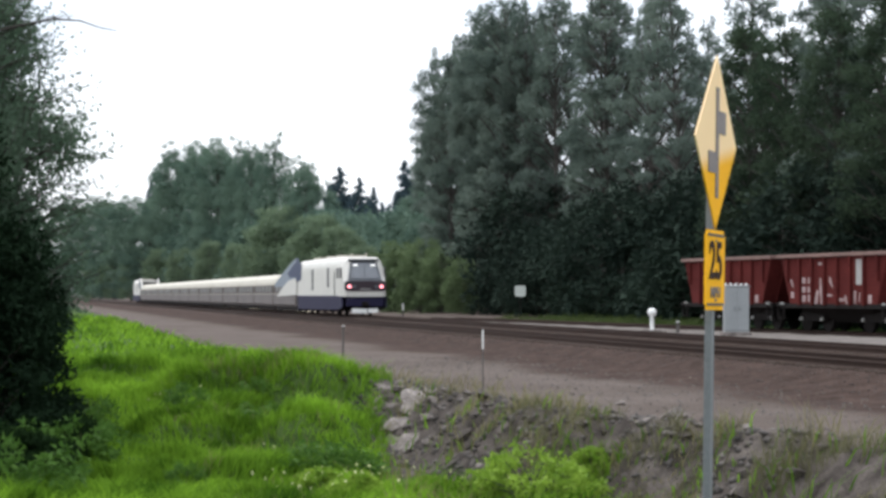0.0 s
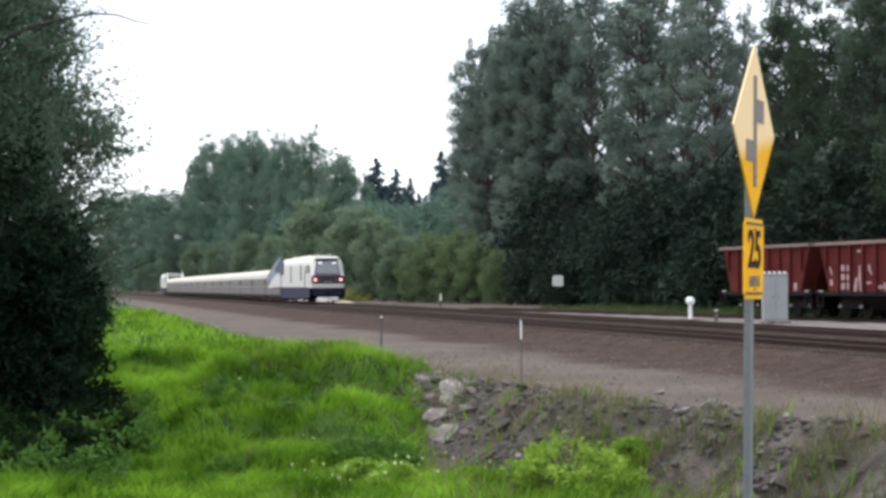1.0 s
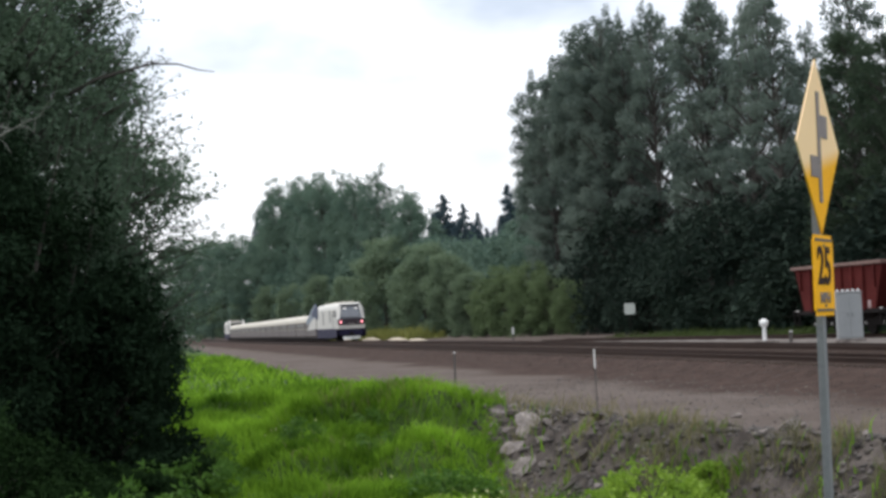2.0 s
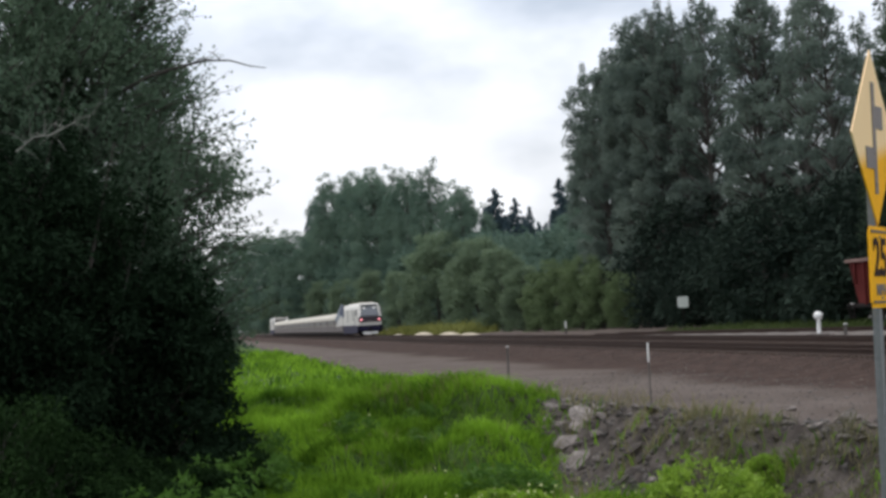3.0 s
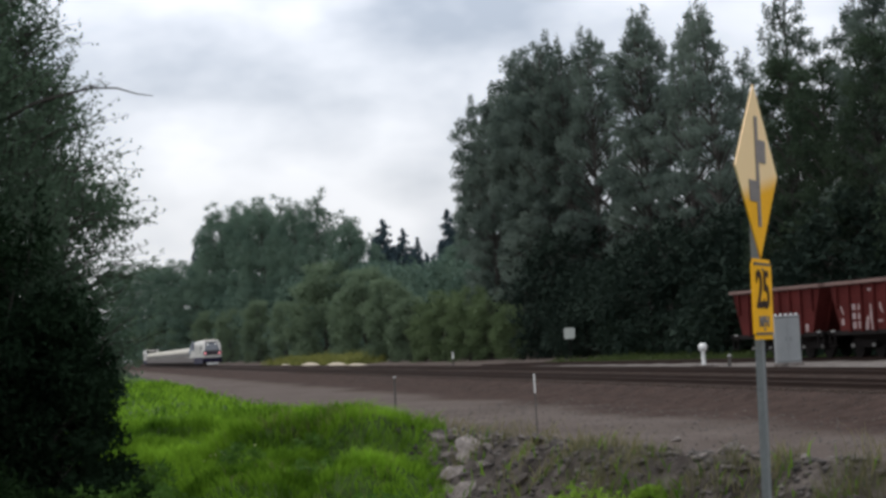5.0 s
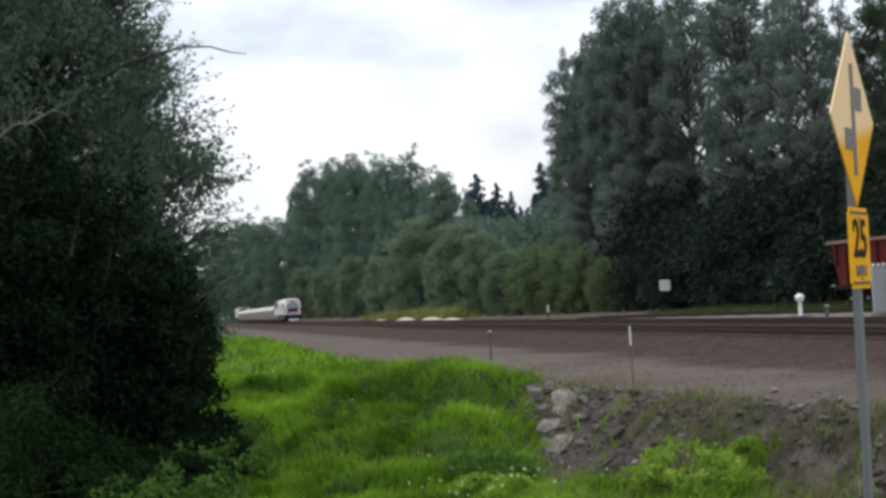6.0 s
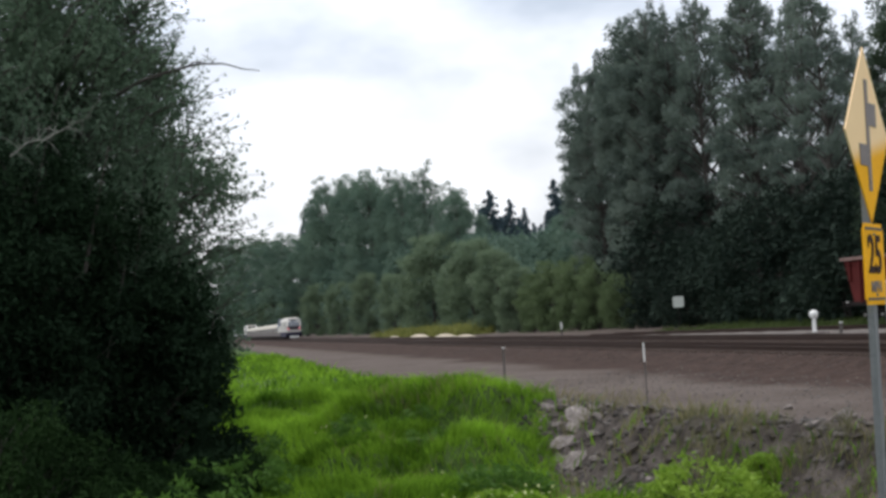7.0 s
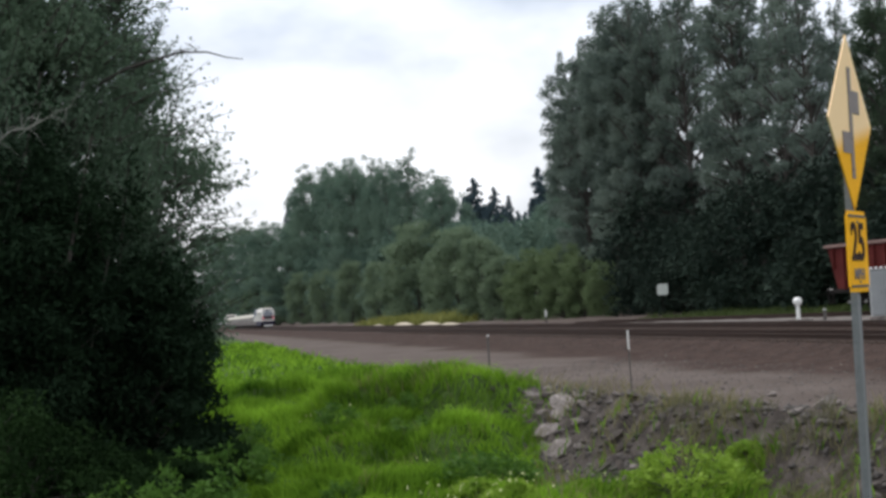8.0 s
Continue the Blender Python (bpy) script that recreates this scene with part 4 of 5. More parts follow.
def broadleaf(name, seed, H, R, crown_from, n_clumps, per, leaf, mat, label, category="tree", profile=None, clump=0.24, bark=None, where=pose(0, 0, 0), group="", trunk_r=None, flat=0.75, core=0, thin=0.0, simple=True, limbs=True, shoots=0):
    """A tree: tapered trunk, limbs to each clump, a crown of many leaves with an uneven outline."""
    rng = np.random.default_rng(seed)
    top = root(name, where, label, category, group)
    profile = profile or (lambda t: math.sin(math.pi * (0.12 + 0.80 * t)) ** 0.8)
    tr = trunk_r or H * 0.014
    lean = rng.normal(size=2) * 0.02 * H
    axis = lambda z: Vector((lean[0] * (z / H) ** 2, lean[1] * (z / H) ** 2 + 0.12 * math.sin(z), z))
    paths = [[(axis(H * 0.93 * i / 8) - Vector((0, 0, 0.3 if i == 0 else 0)), tr * (1.25 if i == 0 else 1 - 0.9 * i / 8)) for i in range(9)]]
    C, Rd = [], []
    for k in range(n_clumps):
        t = (k + rng.random()) / n_clumps
        z = H * (crown_from + (1 - crown_from) * t)
        a = k * 2.399 + rng.normal() * 0.5
        rr = R * profile(t) * (0.30 + 0.75 * rng.random() ** 0.6)
        c = axis(min(z, H)) + Vector((math.cos(a) * rr, math.sin(a) * rr, rng.normal() * 0.02 * H))
        cr = R * clump * (0.65 + 0.8 * rng.random()) * (0.55 + 0.45 * profile(t))
        C.append(c)
        Rd.append((cr, cr, cr * flat))
        start = axis(max(z - rr * 0.7 - 0.3, H * crown_from * 0.6))
        mid = (start + c) / 2 + Vector((0, 0, 0.12 * rr))
        r0 = tr * 0.32 * (1 - 0.6 * t) + 0.01
        if limbs:
            paths.append([(start, r0), (mid, r0 * 0.7), (c, r0 * 0.3)])
    for k in range(shoots):
        t = 0.35 + 0.65 * (k + rng.random()) / shoots
        z = H * (crown_from + (1 - crown_from) * t)
        a = rng.random() * 6.283
        rr = R * profile(t) * (0.5 + 0.6 * rng.random())
        c = axis(min(z, H)) + Vector((math.cos(a) * rr, math.sin(a) * rr, 0.5 + 0.6 * rng.random()))
        C.append(c)
        Rd.append((0.30 + 0.2 * rng.random(), 0.30 + 0.2 * rng.random(), 0.8 + 0.7 * rng.random()))
        paths.append([(c - Vector((math.cos(a) * 0.6, math.sin(a) * 0.6, 1.3)), 0.035), (c + Vector((0, 0, 0.9)), 0.01)])
    for k in range(core):
        z = H * (0.02 + 0.85 * (k + 0.5) / core)
        a = rng.random() * 6.283
        rr = R * 0.42 * profile(z / H) * rng.random()
        C.append(axis(z) + Vector((math.cos(a) * rr, math.sin(a) * rr, 0)))
        Rd.append((R * 0.34, R * 0.34, R * 0.34))
    V, Fc = tubes(paths)
    raw("trunk", V, Fc, bark or M_bark, top, True)
    C, Rd = np.array([tuple(c) for c in C]), np.array(Rd)
    w = Rd[:, 0] ** 2
    w[n_clumps + shoots:] *= 0.35
    w[n_clumps:n_clumps + shoots] *= 2.2
    counts = np.maximum(8, (per * w / w.mean() * (1 - thin * np.clip(C[:, 2] / H * 1.5 - 0.45, 0, 1))).astype(int))
    V, Fc = leaves(rng, C, Rd, counts, leaf, simple=simple)
    raw("crown", V, Fc, mat, top)
    return top


def conifer(seed, H, R, where, label="", bare=0.06, per=150, leaf=0.6, group=""):
    rng = np.random.default_rng(seed)
    top = root("conifer_tree", where, label, "conifer", group)
    paths = [[((0, 0, H * i / 6 - (0.3 if i == 0 else 0)), H * 0.013 * (1.02 - i / 6)) for i in range(7)]]
    C, Rd = [], []
    z = H * bare
    while z < H * 0.985:
        t = (z / H - bare) / (1 - bare)
        reach = R * (1 - t) ** 0.55 * 0.85 + 0.12
        for k in range(5 if t < 0.8 else 3):
            a = rng.random() * 6.28
            L = reach * (0.6 + 0.5 * rng.random())
            end = Vector((math.cos(a) * L, math.sin(a) * L, z - 0.28 * L))
            paths.append([((0, 0, z), 0.05 * (1 - t) + 0.012), (end, 0.008)])
            for f in (0.35, 0.65, 0.95):
                C.append((end.x * f, end.y * f, z - 0.28 * L * f - 0.05))
                Rd.append((0.20 * L + 0.28, 0.20 * L + 0.28, 0.12 * L + 0.3))
        z += H * 0.028
    V, Fc = tubes(paths, 5)
    raw("trunk", V, Fc, M_bark, top, True)
    Rd = np.array(Rd)
    w = Rd[:, 0] ** 2
    V, Fc = leaves(rng, np.array(C), Rd, np.maximum(4, (per * 0.2 * w / w.mean()).astype(int)), leaf, droop=0.7, aspect=0.5, simple=True)
    raw("crown", V, Fc, M_leaf_conifer, top)
    return top


def placed(x, y, size=1.0, turn=0.0, wide=1.0):
    """A pose on the ground."""
    return pose(x, y, float(height(x, y)) if y < 400 else 0.1, 0, 0, turn) @ Matrix.Diagonal((size * wide, size * wide, size, 1))


def column(t):
    return float(np.interp(t, [0, 0.2, 0.5, 0.75, 0.9, 1.0], [0.9, 1.0, 0.92, 0.7, 0.42, 0.14]))


rows_done = random.Random(5)


def clone(ob, m):
    return copy_thing(ob, m @ Matrix.Diagonal((1 / ob.scale[0], 1 / ob.scale[1], 1 / ob.scale[2], 1)))


def stand(x, y, tall, base, wide=1.0, turn=0.0):
    """A pose on the ground at which a plant built base metres high stands tall metres high."""
    return placed(x, y, tall / base, turn, wide)


# the tall dark wood behind the siding
tall = [broadleaf("forest_tree", 11 + k, 24.0, R, low, n, per, 0.25, M_leaf_forest_haze, "tall dark green tree at the wood's edge", "tree", column, cl, where=stand(x, y, tall_m, 24.0), group="trees of the wood", flat=0.6, shoots=34, thin=0.3 if k else 0.0)
        for k, (x, y, tall_m, R, low, n, per, cl) in enumerate(((38, 152.8, 23.1, 3.9, 0.12, 116, 150, 0.28), (38, 123.8, 21.7, 3.3, 0.32, 80, 125, 0.27), (38, 115.4, 20.5, 3.1, 0.36, 60, 115, 0.27)))]
tall.append(broadleaf("forest_tree", 19, 24.0, 3.9, 0.30, 96, 150, 0.25, M_leaf_maple, "tall spreading maple with lighter green leaves", "tree", column, 0.30, where=stand(37, 95.5, 15.3, 24.0), group="trees of the wood", flat=0.6, shoots=10))
front = ((37, 165.9, 21.8, 0, 0.8), (40, 170.6, 23.0, 0, 0.8), (38, 143.2, 22.6, 1, 0.85), (39, 139.7, 22.7, 1, 0.9), (42, 144.8, 23.6, 2, 1.0), (40, 125.6, 21.4, 2, 1.0), (38, 109.2, 18.8, 2, 1.0), (39.5, 119.6, 20.0, 2, 0.8), (39.5, 129.5, 21.6, 1, 0.8), (41, 115.8, 15.5, 2, 0.9), (39, 99.8, 18.8, 1, 0.9), (37, 91.0, 14.6, 3, 1.0), (38.5, 88.2, 17.0, 0, 0.85), (37, 85.0, 14.8, 3, 0.95), (39, 84.5, 17.2, 1, 1.1), (37, 78.3, 14.6, 3, 1.1), (38.5, 76.5, 15.4, 0, 0.85), (37, 72.0, 13.8, 3, 1.1), (37, 67.0, 13.5, 3, 1.1), (40, 157.0, 23.7, 1, 0.9), (40, 188.1, 18.2, 0, 0.7))
behind = ((50, 186.2, 26.8, 1, 1.0), (52, 154.4, 18.6, 2, 0.8), (50, 137.5, 20.5, 1, 0.9), (42, 97.0, 17.6, 0, 0.95), (42, 85.5, 16.4, 0, 0.9), (48, 121.5, 16.4, 0, 0.9), (50, 114.0, 16.6, 0, 1.1), (50, 104.0, 15.6, 0, 1.1), (46, 214.8, 22.2, 0, 0.9))
for k, (x, y, tall_m, kind, w) in enumerate(front + behind):
    clone(tall[kind], stand(x, y, tall_m, 24.0, w, 47.0 * k))
# rounded crowns at the wood's far end
round_crown = broadleaf("forest_tree", 23, 24.0, 3.0, 0.40, 90, 180, 0.25, M_leaf_forest_haze, "tall dark rounded tree at the end of the wood", "tree", lambda t: float(np.interp(t, [0, 0.2, 0.6, 0.85, 0.95, 1.0], [0.6, 0.85, 1.0, 0.85, 0.6, 0.3])), 0.32, where=stand(37, 171.5, 22.2, 24.0, 0.80), group="trees of the wood", flat=0.7, shoots=8)
for k, (x, y, tall_m, w) in enumerate(((37.5, 155.0, 23.2, 1.0), (38.5, 161.5, 22.3, 0.9), (37, 146.5, 23.6, 0.9))):
    clone(round_crown, stand(x, y, tall_m, 24.0, w, 80.0 * k + 30))
# understorey along the wood's foot; the wood's shade is put into its leaf colour
under = [broadleaf("understorey_bush", 31 + k, 6.5, 3.4, 0.04, 50, 90, 0.30, M_leaf_under_shade, "understorey shrub at the foot of the wood, shade in its leaf colour", "bush", lambda t: math.sin(math.pi * (0.25 + 0.65 * t)), 0.36, where=stand(36, y, 5.6, 6.5), group="understorey shrubs")
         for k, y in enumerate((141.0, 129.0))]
deep_bush = broadleaf("understorey_bush", 39, 6.5, 3.4, 0.04, 44, 46, 0.5, M_leaf_under_shade, "shrub deeper in the wood, shade in its leaf colour", "bush", lambda t: math.sin(math.pi * (0.25 + 0.65 * t)), 0.38, where=stand(47, 163.0, 7.2, 6.5), group="understorey shrubs")
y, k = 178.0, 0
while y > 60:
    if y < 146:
        # Taller at the near end, so the painted shade reaches higher.
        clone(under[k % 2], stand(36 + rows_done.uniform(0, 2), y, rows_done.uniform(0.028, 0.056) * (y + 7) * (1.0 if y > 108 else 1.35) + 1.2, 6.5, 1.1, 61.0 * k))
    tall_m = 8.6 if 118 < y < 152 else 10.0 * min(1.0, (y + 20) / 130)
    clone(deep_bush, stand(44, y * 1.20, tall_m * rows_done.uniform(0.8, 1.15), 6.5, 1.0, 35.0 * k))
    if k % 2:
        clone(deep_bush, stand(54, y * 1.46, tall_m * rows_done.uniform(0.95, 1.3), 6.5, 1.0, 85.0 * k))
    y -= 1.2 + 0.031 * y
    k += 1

# the mid-distance wood beyond the train
mid = [broadleaf("alder_tree", 51 + k, 24.0, 3.9, 0.05, 110, 170, 0.32, M_leaf_mid_haze, "tall mid-green alder beyond the railway", "tree", lambda t: float(np.interp(t, [0, 0.3, 0.7, 0.9, 1], [0.85, 1, 0.88, 0.66, 0.36])), 0.38, where=stand(38, y, tall_m, 24.5), group="mid-distance trees")
       for k, (y, tall_m) in enumerate(((465.6, 35.8), (370.3, 29.0)))]
for k, (x, y, tall_m, w) in enumerate(((40, 515.0, 38.6, 0.85), (40, 440.0, 34.4, 0.9), (40, 422.6, 33.6, 0.85), (40, 397.0, 32.0, 0.8), (40, 353.0, 28.6, 0.8), (40, 335.0, 26.8, 0.7), (40, 308.0, 25.8, 0.85), (44, 358.7, 25.7, 0.95), (40, 277.2, 20.4, 0.8), (38, 258.6, 18.6, 0.9), (42, 273.4, 17.1, 1.1), (48, 440.8, 30.3, 1.1), (42, 204.1, 12.5, 1.2), (37, 263.3, 15.5, 1.0), (34, 507.7, 25.2, 1.6), (32, 538.7, 27.3, 1.6), (32, 627.2, 30.7, 1.6), (32, 735.6, 37.2, 1.6), (30, 839.5, 39.9, 1.6), (30, 1093.3, 52.9, 1.6), (36, 484.7, 26.7, 1.2), (46, 229.2, 12.5, 1.3))):
    clone(mid[k % 2], stand(x, y, tall_m, 24.5, w, 73.0 * k))
willow = [broadleaf("willow_bush", 71 + k, 9.5, 3.3, 0.03, 80, 150, 0.28, m, lab, "bush", lambda t: math.sin(math.pi * (0.25 + 0.60 * t)) ** 0.7, 0.34, where=stand(x, y, tall_m, 10.0), group="bushes beyond the railway")
          for k, (x, y, tall_m, m, lab) in enumerate(((34, 257.8, 13.2, M_leaf_willow, "grey-green willow bush beyond the railway"), (33, 159.7, 6.1, M_leaf_yellow, "yellow-green bush beyond the railway")))]
for k, (x, y, tall_m, w, kind) in enumerate(((33, 216.9, 10.5, 1.0, 0), (33, 200.0, 8.6, 0.95, 0), (35, 282.7, 11.2, 0.8, 0), (32, 225.8, 8.0, 0.7, 0), (33, 188.0, 6.3, 1.0, 0), (33, 170.7, 6.2, 1.2, 1), (34, 156.2, 5.3, 1.1, 1), (32, 174.9, 4.4, 1.0, 1), (34, 148.0, 4.3, 1.1, 1), (34, 304.2, 9.4, 0.8, 0), (34, 348.8, 11.0, 0.8, 0), (34, 408.1, 10.9, 0.8, 0), (33, 458.2, 12.0, 0.9, 0), (32, 526.3, 13.6, 0.9, 0), (31, 624.7, 14.9, 0.9, 0), (31, 777.1, 18.2, 0.9, 0))):
    clone(willow[kind], stand(x, y, tall_m, 10.0, w, 59.0 * k))
alder_bush = broadleaf("alder_bush", 58, 8.0, 4.0, 0.03, 60, 60, 0.5, M_leaf_mid_haze, "mid-green alder bush among the far trees", "bush", lambda t: math.sin(math.pi * (0.25 + 0.6 * t)), 0.36, where=stand(40, 256.0, 11.4, 8.0), group="far alder bushes", limbs=False)
for k, (x, y, tall_m) in enumerate(((40, 244.1, 11.0), (40, 227.8, 10.1), (40, 211.8, 9.6), (39, 194.3, 9.4), (39, 182.2, 8.4), (39, 269.2, 12.4), (40, 332.3, 13.0), (40, 377.2, 13.4), (40, 435.7, 15.3), (39, 289.4, 11.5))):
    clone(alder_bush, stand(x, y, tall_m, 8.0, 0.9, 77.0 * k))
firs = conifer(91, 24.0, 6.2, stand(60, 366.2, 25.1, 24.0, 0.95), per=140, leaf=0.75, label="dark conifer rising behind the mid-distance trees", group="conifers")
for k, (x, y, tall_m, w) in enumerate(((60, 344.6, 21.9, 0.75), (60, 330.1, 19.4, 0.6), (62, 390.3, 23.0, 0.7), (46, 231.6, 17.3, 0.75), (58, 304.8, 15.3, 0.9), (60, 309.0, 17.7, 0.7), (50, 731.3, 43.6, 0.6), (66, 370.9, 19.9, 0.9), (45, 218.7, 15.5, 0.7), (60, 322.8, 16.4, 0.8), (62, 366.6, 20.1, 0.8))):
    clone(firs, stand(x, y, tall_m, 24.0, w, 40.0 * k))


# ---- the near hedge tree beside the bank ----
def near_profile(t):
    return float(np.interp(t, [0, 0.15, 0.3, 0.45, 0.6, 0.8, 1.0], [0.74, 0.86, 1.00, 1.02, 0.90, 0.68, 0.40]))


near_tree = broadleaf("hedge_tree", 201, 10.8, 3.6, 0.0, 360, 480, 0.105, M_leaf_tree, "large dense dark green tree leaning over the grassy bank", "tree", near_profile, 0.20, where=placed(-2.63, 39.98), trunk_r=0.22, flat=0.8, core=125, thin=0.45, simple=True)
broadleaf("hedge_tree", 202, 9.0, 3.0, 0.02, 100, 220, 0.14, M_leaf_tree, "dense dark tree behind the hedge", "tree", near_profile, 0.26, where=placed(-5.16, 44.12), trunk_r=0.16, core=34)


def bare_branches():
    """Dead limbs that stand out of the near tree's leaves."""
    inv = near_tree.matrix_basis.inverted()

    def limb(points, r, twigs, mat):
        pts = [inv @ Vector(p) for p in points]
        n = len(pts) - 1
        paths = [[(p, r * (1 - 0.8 * i / n)) for i, p in enumerate(pts)]]
        rng = random.Random(len(points) + twigs)
        for k in range(twigs):
            i = rng.randrange(n)
            p = pts[i].lerp(pts[i + 1], rng.random())
            q = p + Vector((rng.uniform(-0.5, 0.5), rng.uniform(-0.3, 0.3), rng.uniform(-0.45, 0.45)))
            paths.append([(p, r * 0.45), (p.lerp(q, 0.5) + Vector((0, 0, 0.05)), r * 0.3), (q, r * 0.1)])
        V, Fc = tubes(paths)
        raw("bare_branch", V, Fc, mat, near_tree, True)

    limb([(-0.83, 38.05, 6.05), (-0.31, 37.94, 6.3), (0.21, 37.83, 6.43), (0.77, 37.7, 6.53), (1.24, 37.6, 6.5), (1.6, 37.52, 6.37), (1.91, 37.45, 6.31)], 0.035, 2, M_bark)
    limb([(-0.41, 37.96, 5.5), (0.0, 37.87, 5.72), (0.41, 37.78, 5.87)], 0.02, 3, M_bark)
    limb([(-2.65, 35.28, 4.72), (-2.32, 35.2, 4.96), (-1.99, 35.13, 4.98), (-1.61, 35.05, 5.18), (-1.18, 34.96, 5.33)], 0.02, 20, M_pale_bark)
    limb([(-3.28, 35.11, 3.2), (-2.91, 35.03, 3.06), (-2.64, 34.97, 2.8)], 0.03, 2, M_pale_bark)


bare_branches()


def leafy_twigs(seed, count, H, R):
    """Thin shoots with sparse leaves that stand out of the crown's rim."""
    rng = np.random.default_rng(seed)
    paths, C = [], []
    for k in range(count):
        t = 0.26 + 0.74 * rng.random()
        a = rng.uniform(-1.9, 1.1)
        out = Vector((math.cos(a), math.sin(a), 0))
        p = out * R * near_profile(t) * rng.uniform(0.72, 1.0) + Vector((0, 0, H * t))
        way = (out * rng.uniform(0.3, 1.0) + Vector((rng.normal() * 0.35, rng.normal() * 0.35, rng.uniform(-0.1, 0.9)))).normalized()
        L = rng.uniform(0.7, 1.5)
        bend = Vector((rng.normal() * 0.12, rng.normal() * 0.12, rng.uniform(-0.2, 0.15)))
        pts = [p + way * L * f + bend * f * f for f in (0, 0.35, 0.7, 1.0)]
        paths.append([(q, 0.016 * (1 - 0.75 * i / 3)) for i, q in enumerate(pts)])
        for f in np.arange(0.12, 1.02, 0.085):
            q = p + way * L * f + bend * f * f
            C.append(tuple(q + Vector(rng.normal(size=3)) * 0.05))
    V, Fc = tubes(paths, 4)
    tagged(raw("twig_growth", V, Fc, M_bark, near_tree, True), "thin dark shoots", kind="stuff")
    C = np.array(C)
    V, Fc = leaves(rng, C, np.full((len(C), 3), 0.06), np.full(len(C), 3), 0.075, aspect=0.6)
    tagged(raw("twig_foliage", V, Fc, M_leaf_tree, near_tree), "sparse leaves along the shoots", kind="stuff")


leafy_twigs(207, 600, 11.0, 3.85)
# Shrubs added to stand in for the deep shade inside the hedge tree.
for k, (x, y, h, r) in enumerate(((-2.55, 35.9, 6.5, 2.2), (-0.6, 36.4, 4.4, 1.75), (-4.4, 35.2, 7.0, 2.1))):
    broadleaf("shade_shrub", 251 + k, h, r, 0.0, 110, 260, 0.115, M_leaf_hedge_shade, "dense near-black shrub added for the deep shade below the hedge tree", "shrub", lambda t: float(np.interp(t, [0, 0.2, 0.5, 0.8, 1], [0.5, 0.78, 0.98, 0.75, 0.3])), 0.30, where=placed(x, y), trunk_r=0.08, group="evergreen shrubs", core=30, shoots=6)
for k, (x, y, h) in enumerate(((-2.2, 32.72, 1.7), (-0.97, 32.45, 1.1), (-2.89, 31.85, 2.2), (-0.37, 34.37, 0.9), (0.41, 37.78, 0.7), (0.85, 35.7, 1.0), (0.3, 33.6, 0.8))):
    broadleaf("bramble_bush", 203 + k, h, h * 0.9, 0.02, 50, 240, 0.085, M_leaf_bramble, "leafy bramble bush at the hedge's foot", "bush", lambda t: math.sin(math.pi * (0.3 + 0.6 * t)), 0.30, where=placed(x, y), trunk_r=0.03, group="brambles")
for k, (x, y, h) in enumerate(((7.45, 28.06, 0.85), (8.04, 28.34, 0.6), (7.11, 28.75, 0.6), (8.73, 29.31, 0.4), (4.68, 30.2, 0.45), (5.19, 29.57, 0.4), (6.2, 29.35, 0.4))):
    broadleaf("lime_shrub", 215 + k, h, h * 0.9, 0.02, 26, 62, 0.08, M_leaf_lime, "lime-green leafy shrub in the ditch", "bush", lambda t: math.sin(math.pi * (0.3 + 0.6 * t)), 0.34, where=placed(x, y), trunk_r=0.015, group="lime shrubs")


# ---- leafy weeds and flowers in the grass ----
def weeds():
    rng = random.Random(21)
    first = broadleaf("weed_clump", 241, 0.5, 0.42, 0.02, 16, 46, 0.075, M_leaf_weed, "leafy green weed clump in the long grass", "weed", lambda t: 0.6 + 0.5 * math.sin(math.pi * t), 0.42, where=placed(3.46, 40.19), trunk_r=0.008, group="weed clumps", bark=M_weed, limbs=False)
    for k in range(11):
        clone(first, placed(rng.uniform(-1.0, 6.8), rng.uniform(29, 46), rng.uniform(0.6, 1.2), rng.uniform(0, 360), rng.uniform(0.9, 1.7)))

    for x, y, size in ((-0.6, 32.9, 1.7), (0.5, 31.6, 1.5), (1.1, 34.5, 1.6), (0.2, 34.6, 1.8), (-0.7, 31.0, 1.4), (1.9, 36.8, 1.3), (1.2, 38.4, 1.7)):
        clone(first, placed(x, y, size, x * 200, 1.0))


weeds()


def flowers():
    rng = np.random.default_rng(77)
    at = []
    for x, y, n, spread in ((3.04, 40.28, 4, 0.2), (3.93, 42.13, 3, 0.3), (4.52, 29.72, 12, 0.5), (5.19, 29.57, 12, 0.8), (6.03, 29.39, 12, 0.9), (4.18, 33.89, 2, 0.5)):
        for _ in range(n):
            fx, fy = x + rng.normal() * spread, y + rng.normal() * spread
            at.append((fx, fy, float(height(fx, fy)) + 0.35 + 0.2 * rng.random()))
    at = np.array(at)
    V, Fc = leaves(rng, at, np.full((len(at), 3), 0.025), np.full(len(at), 4), 0.035, aspect=0.9)
    tagged(raw("flowers", V, Fc, M_flower), "small pale yellow-white wildflower heads in the grass", "flowers", kind="stuff")


flowers()


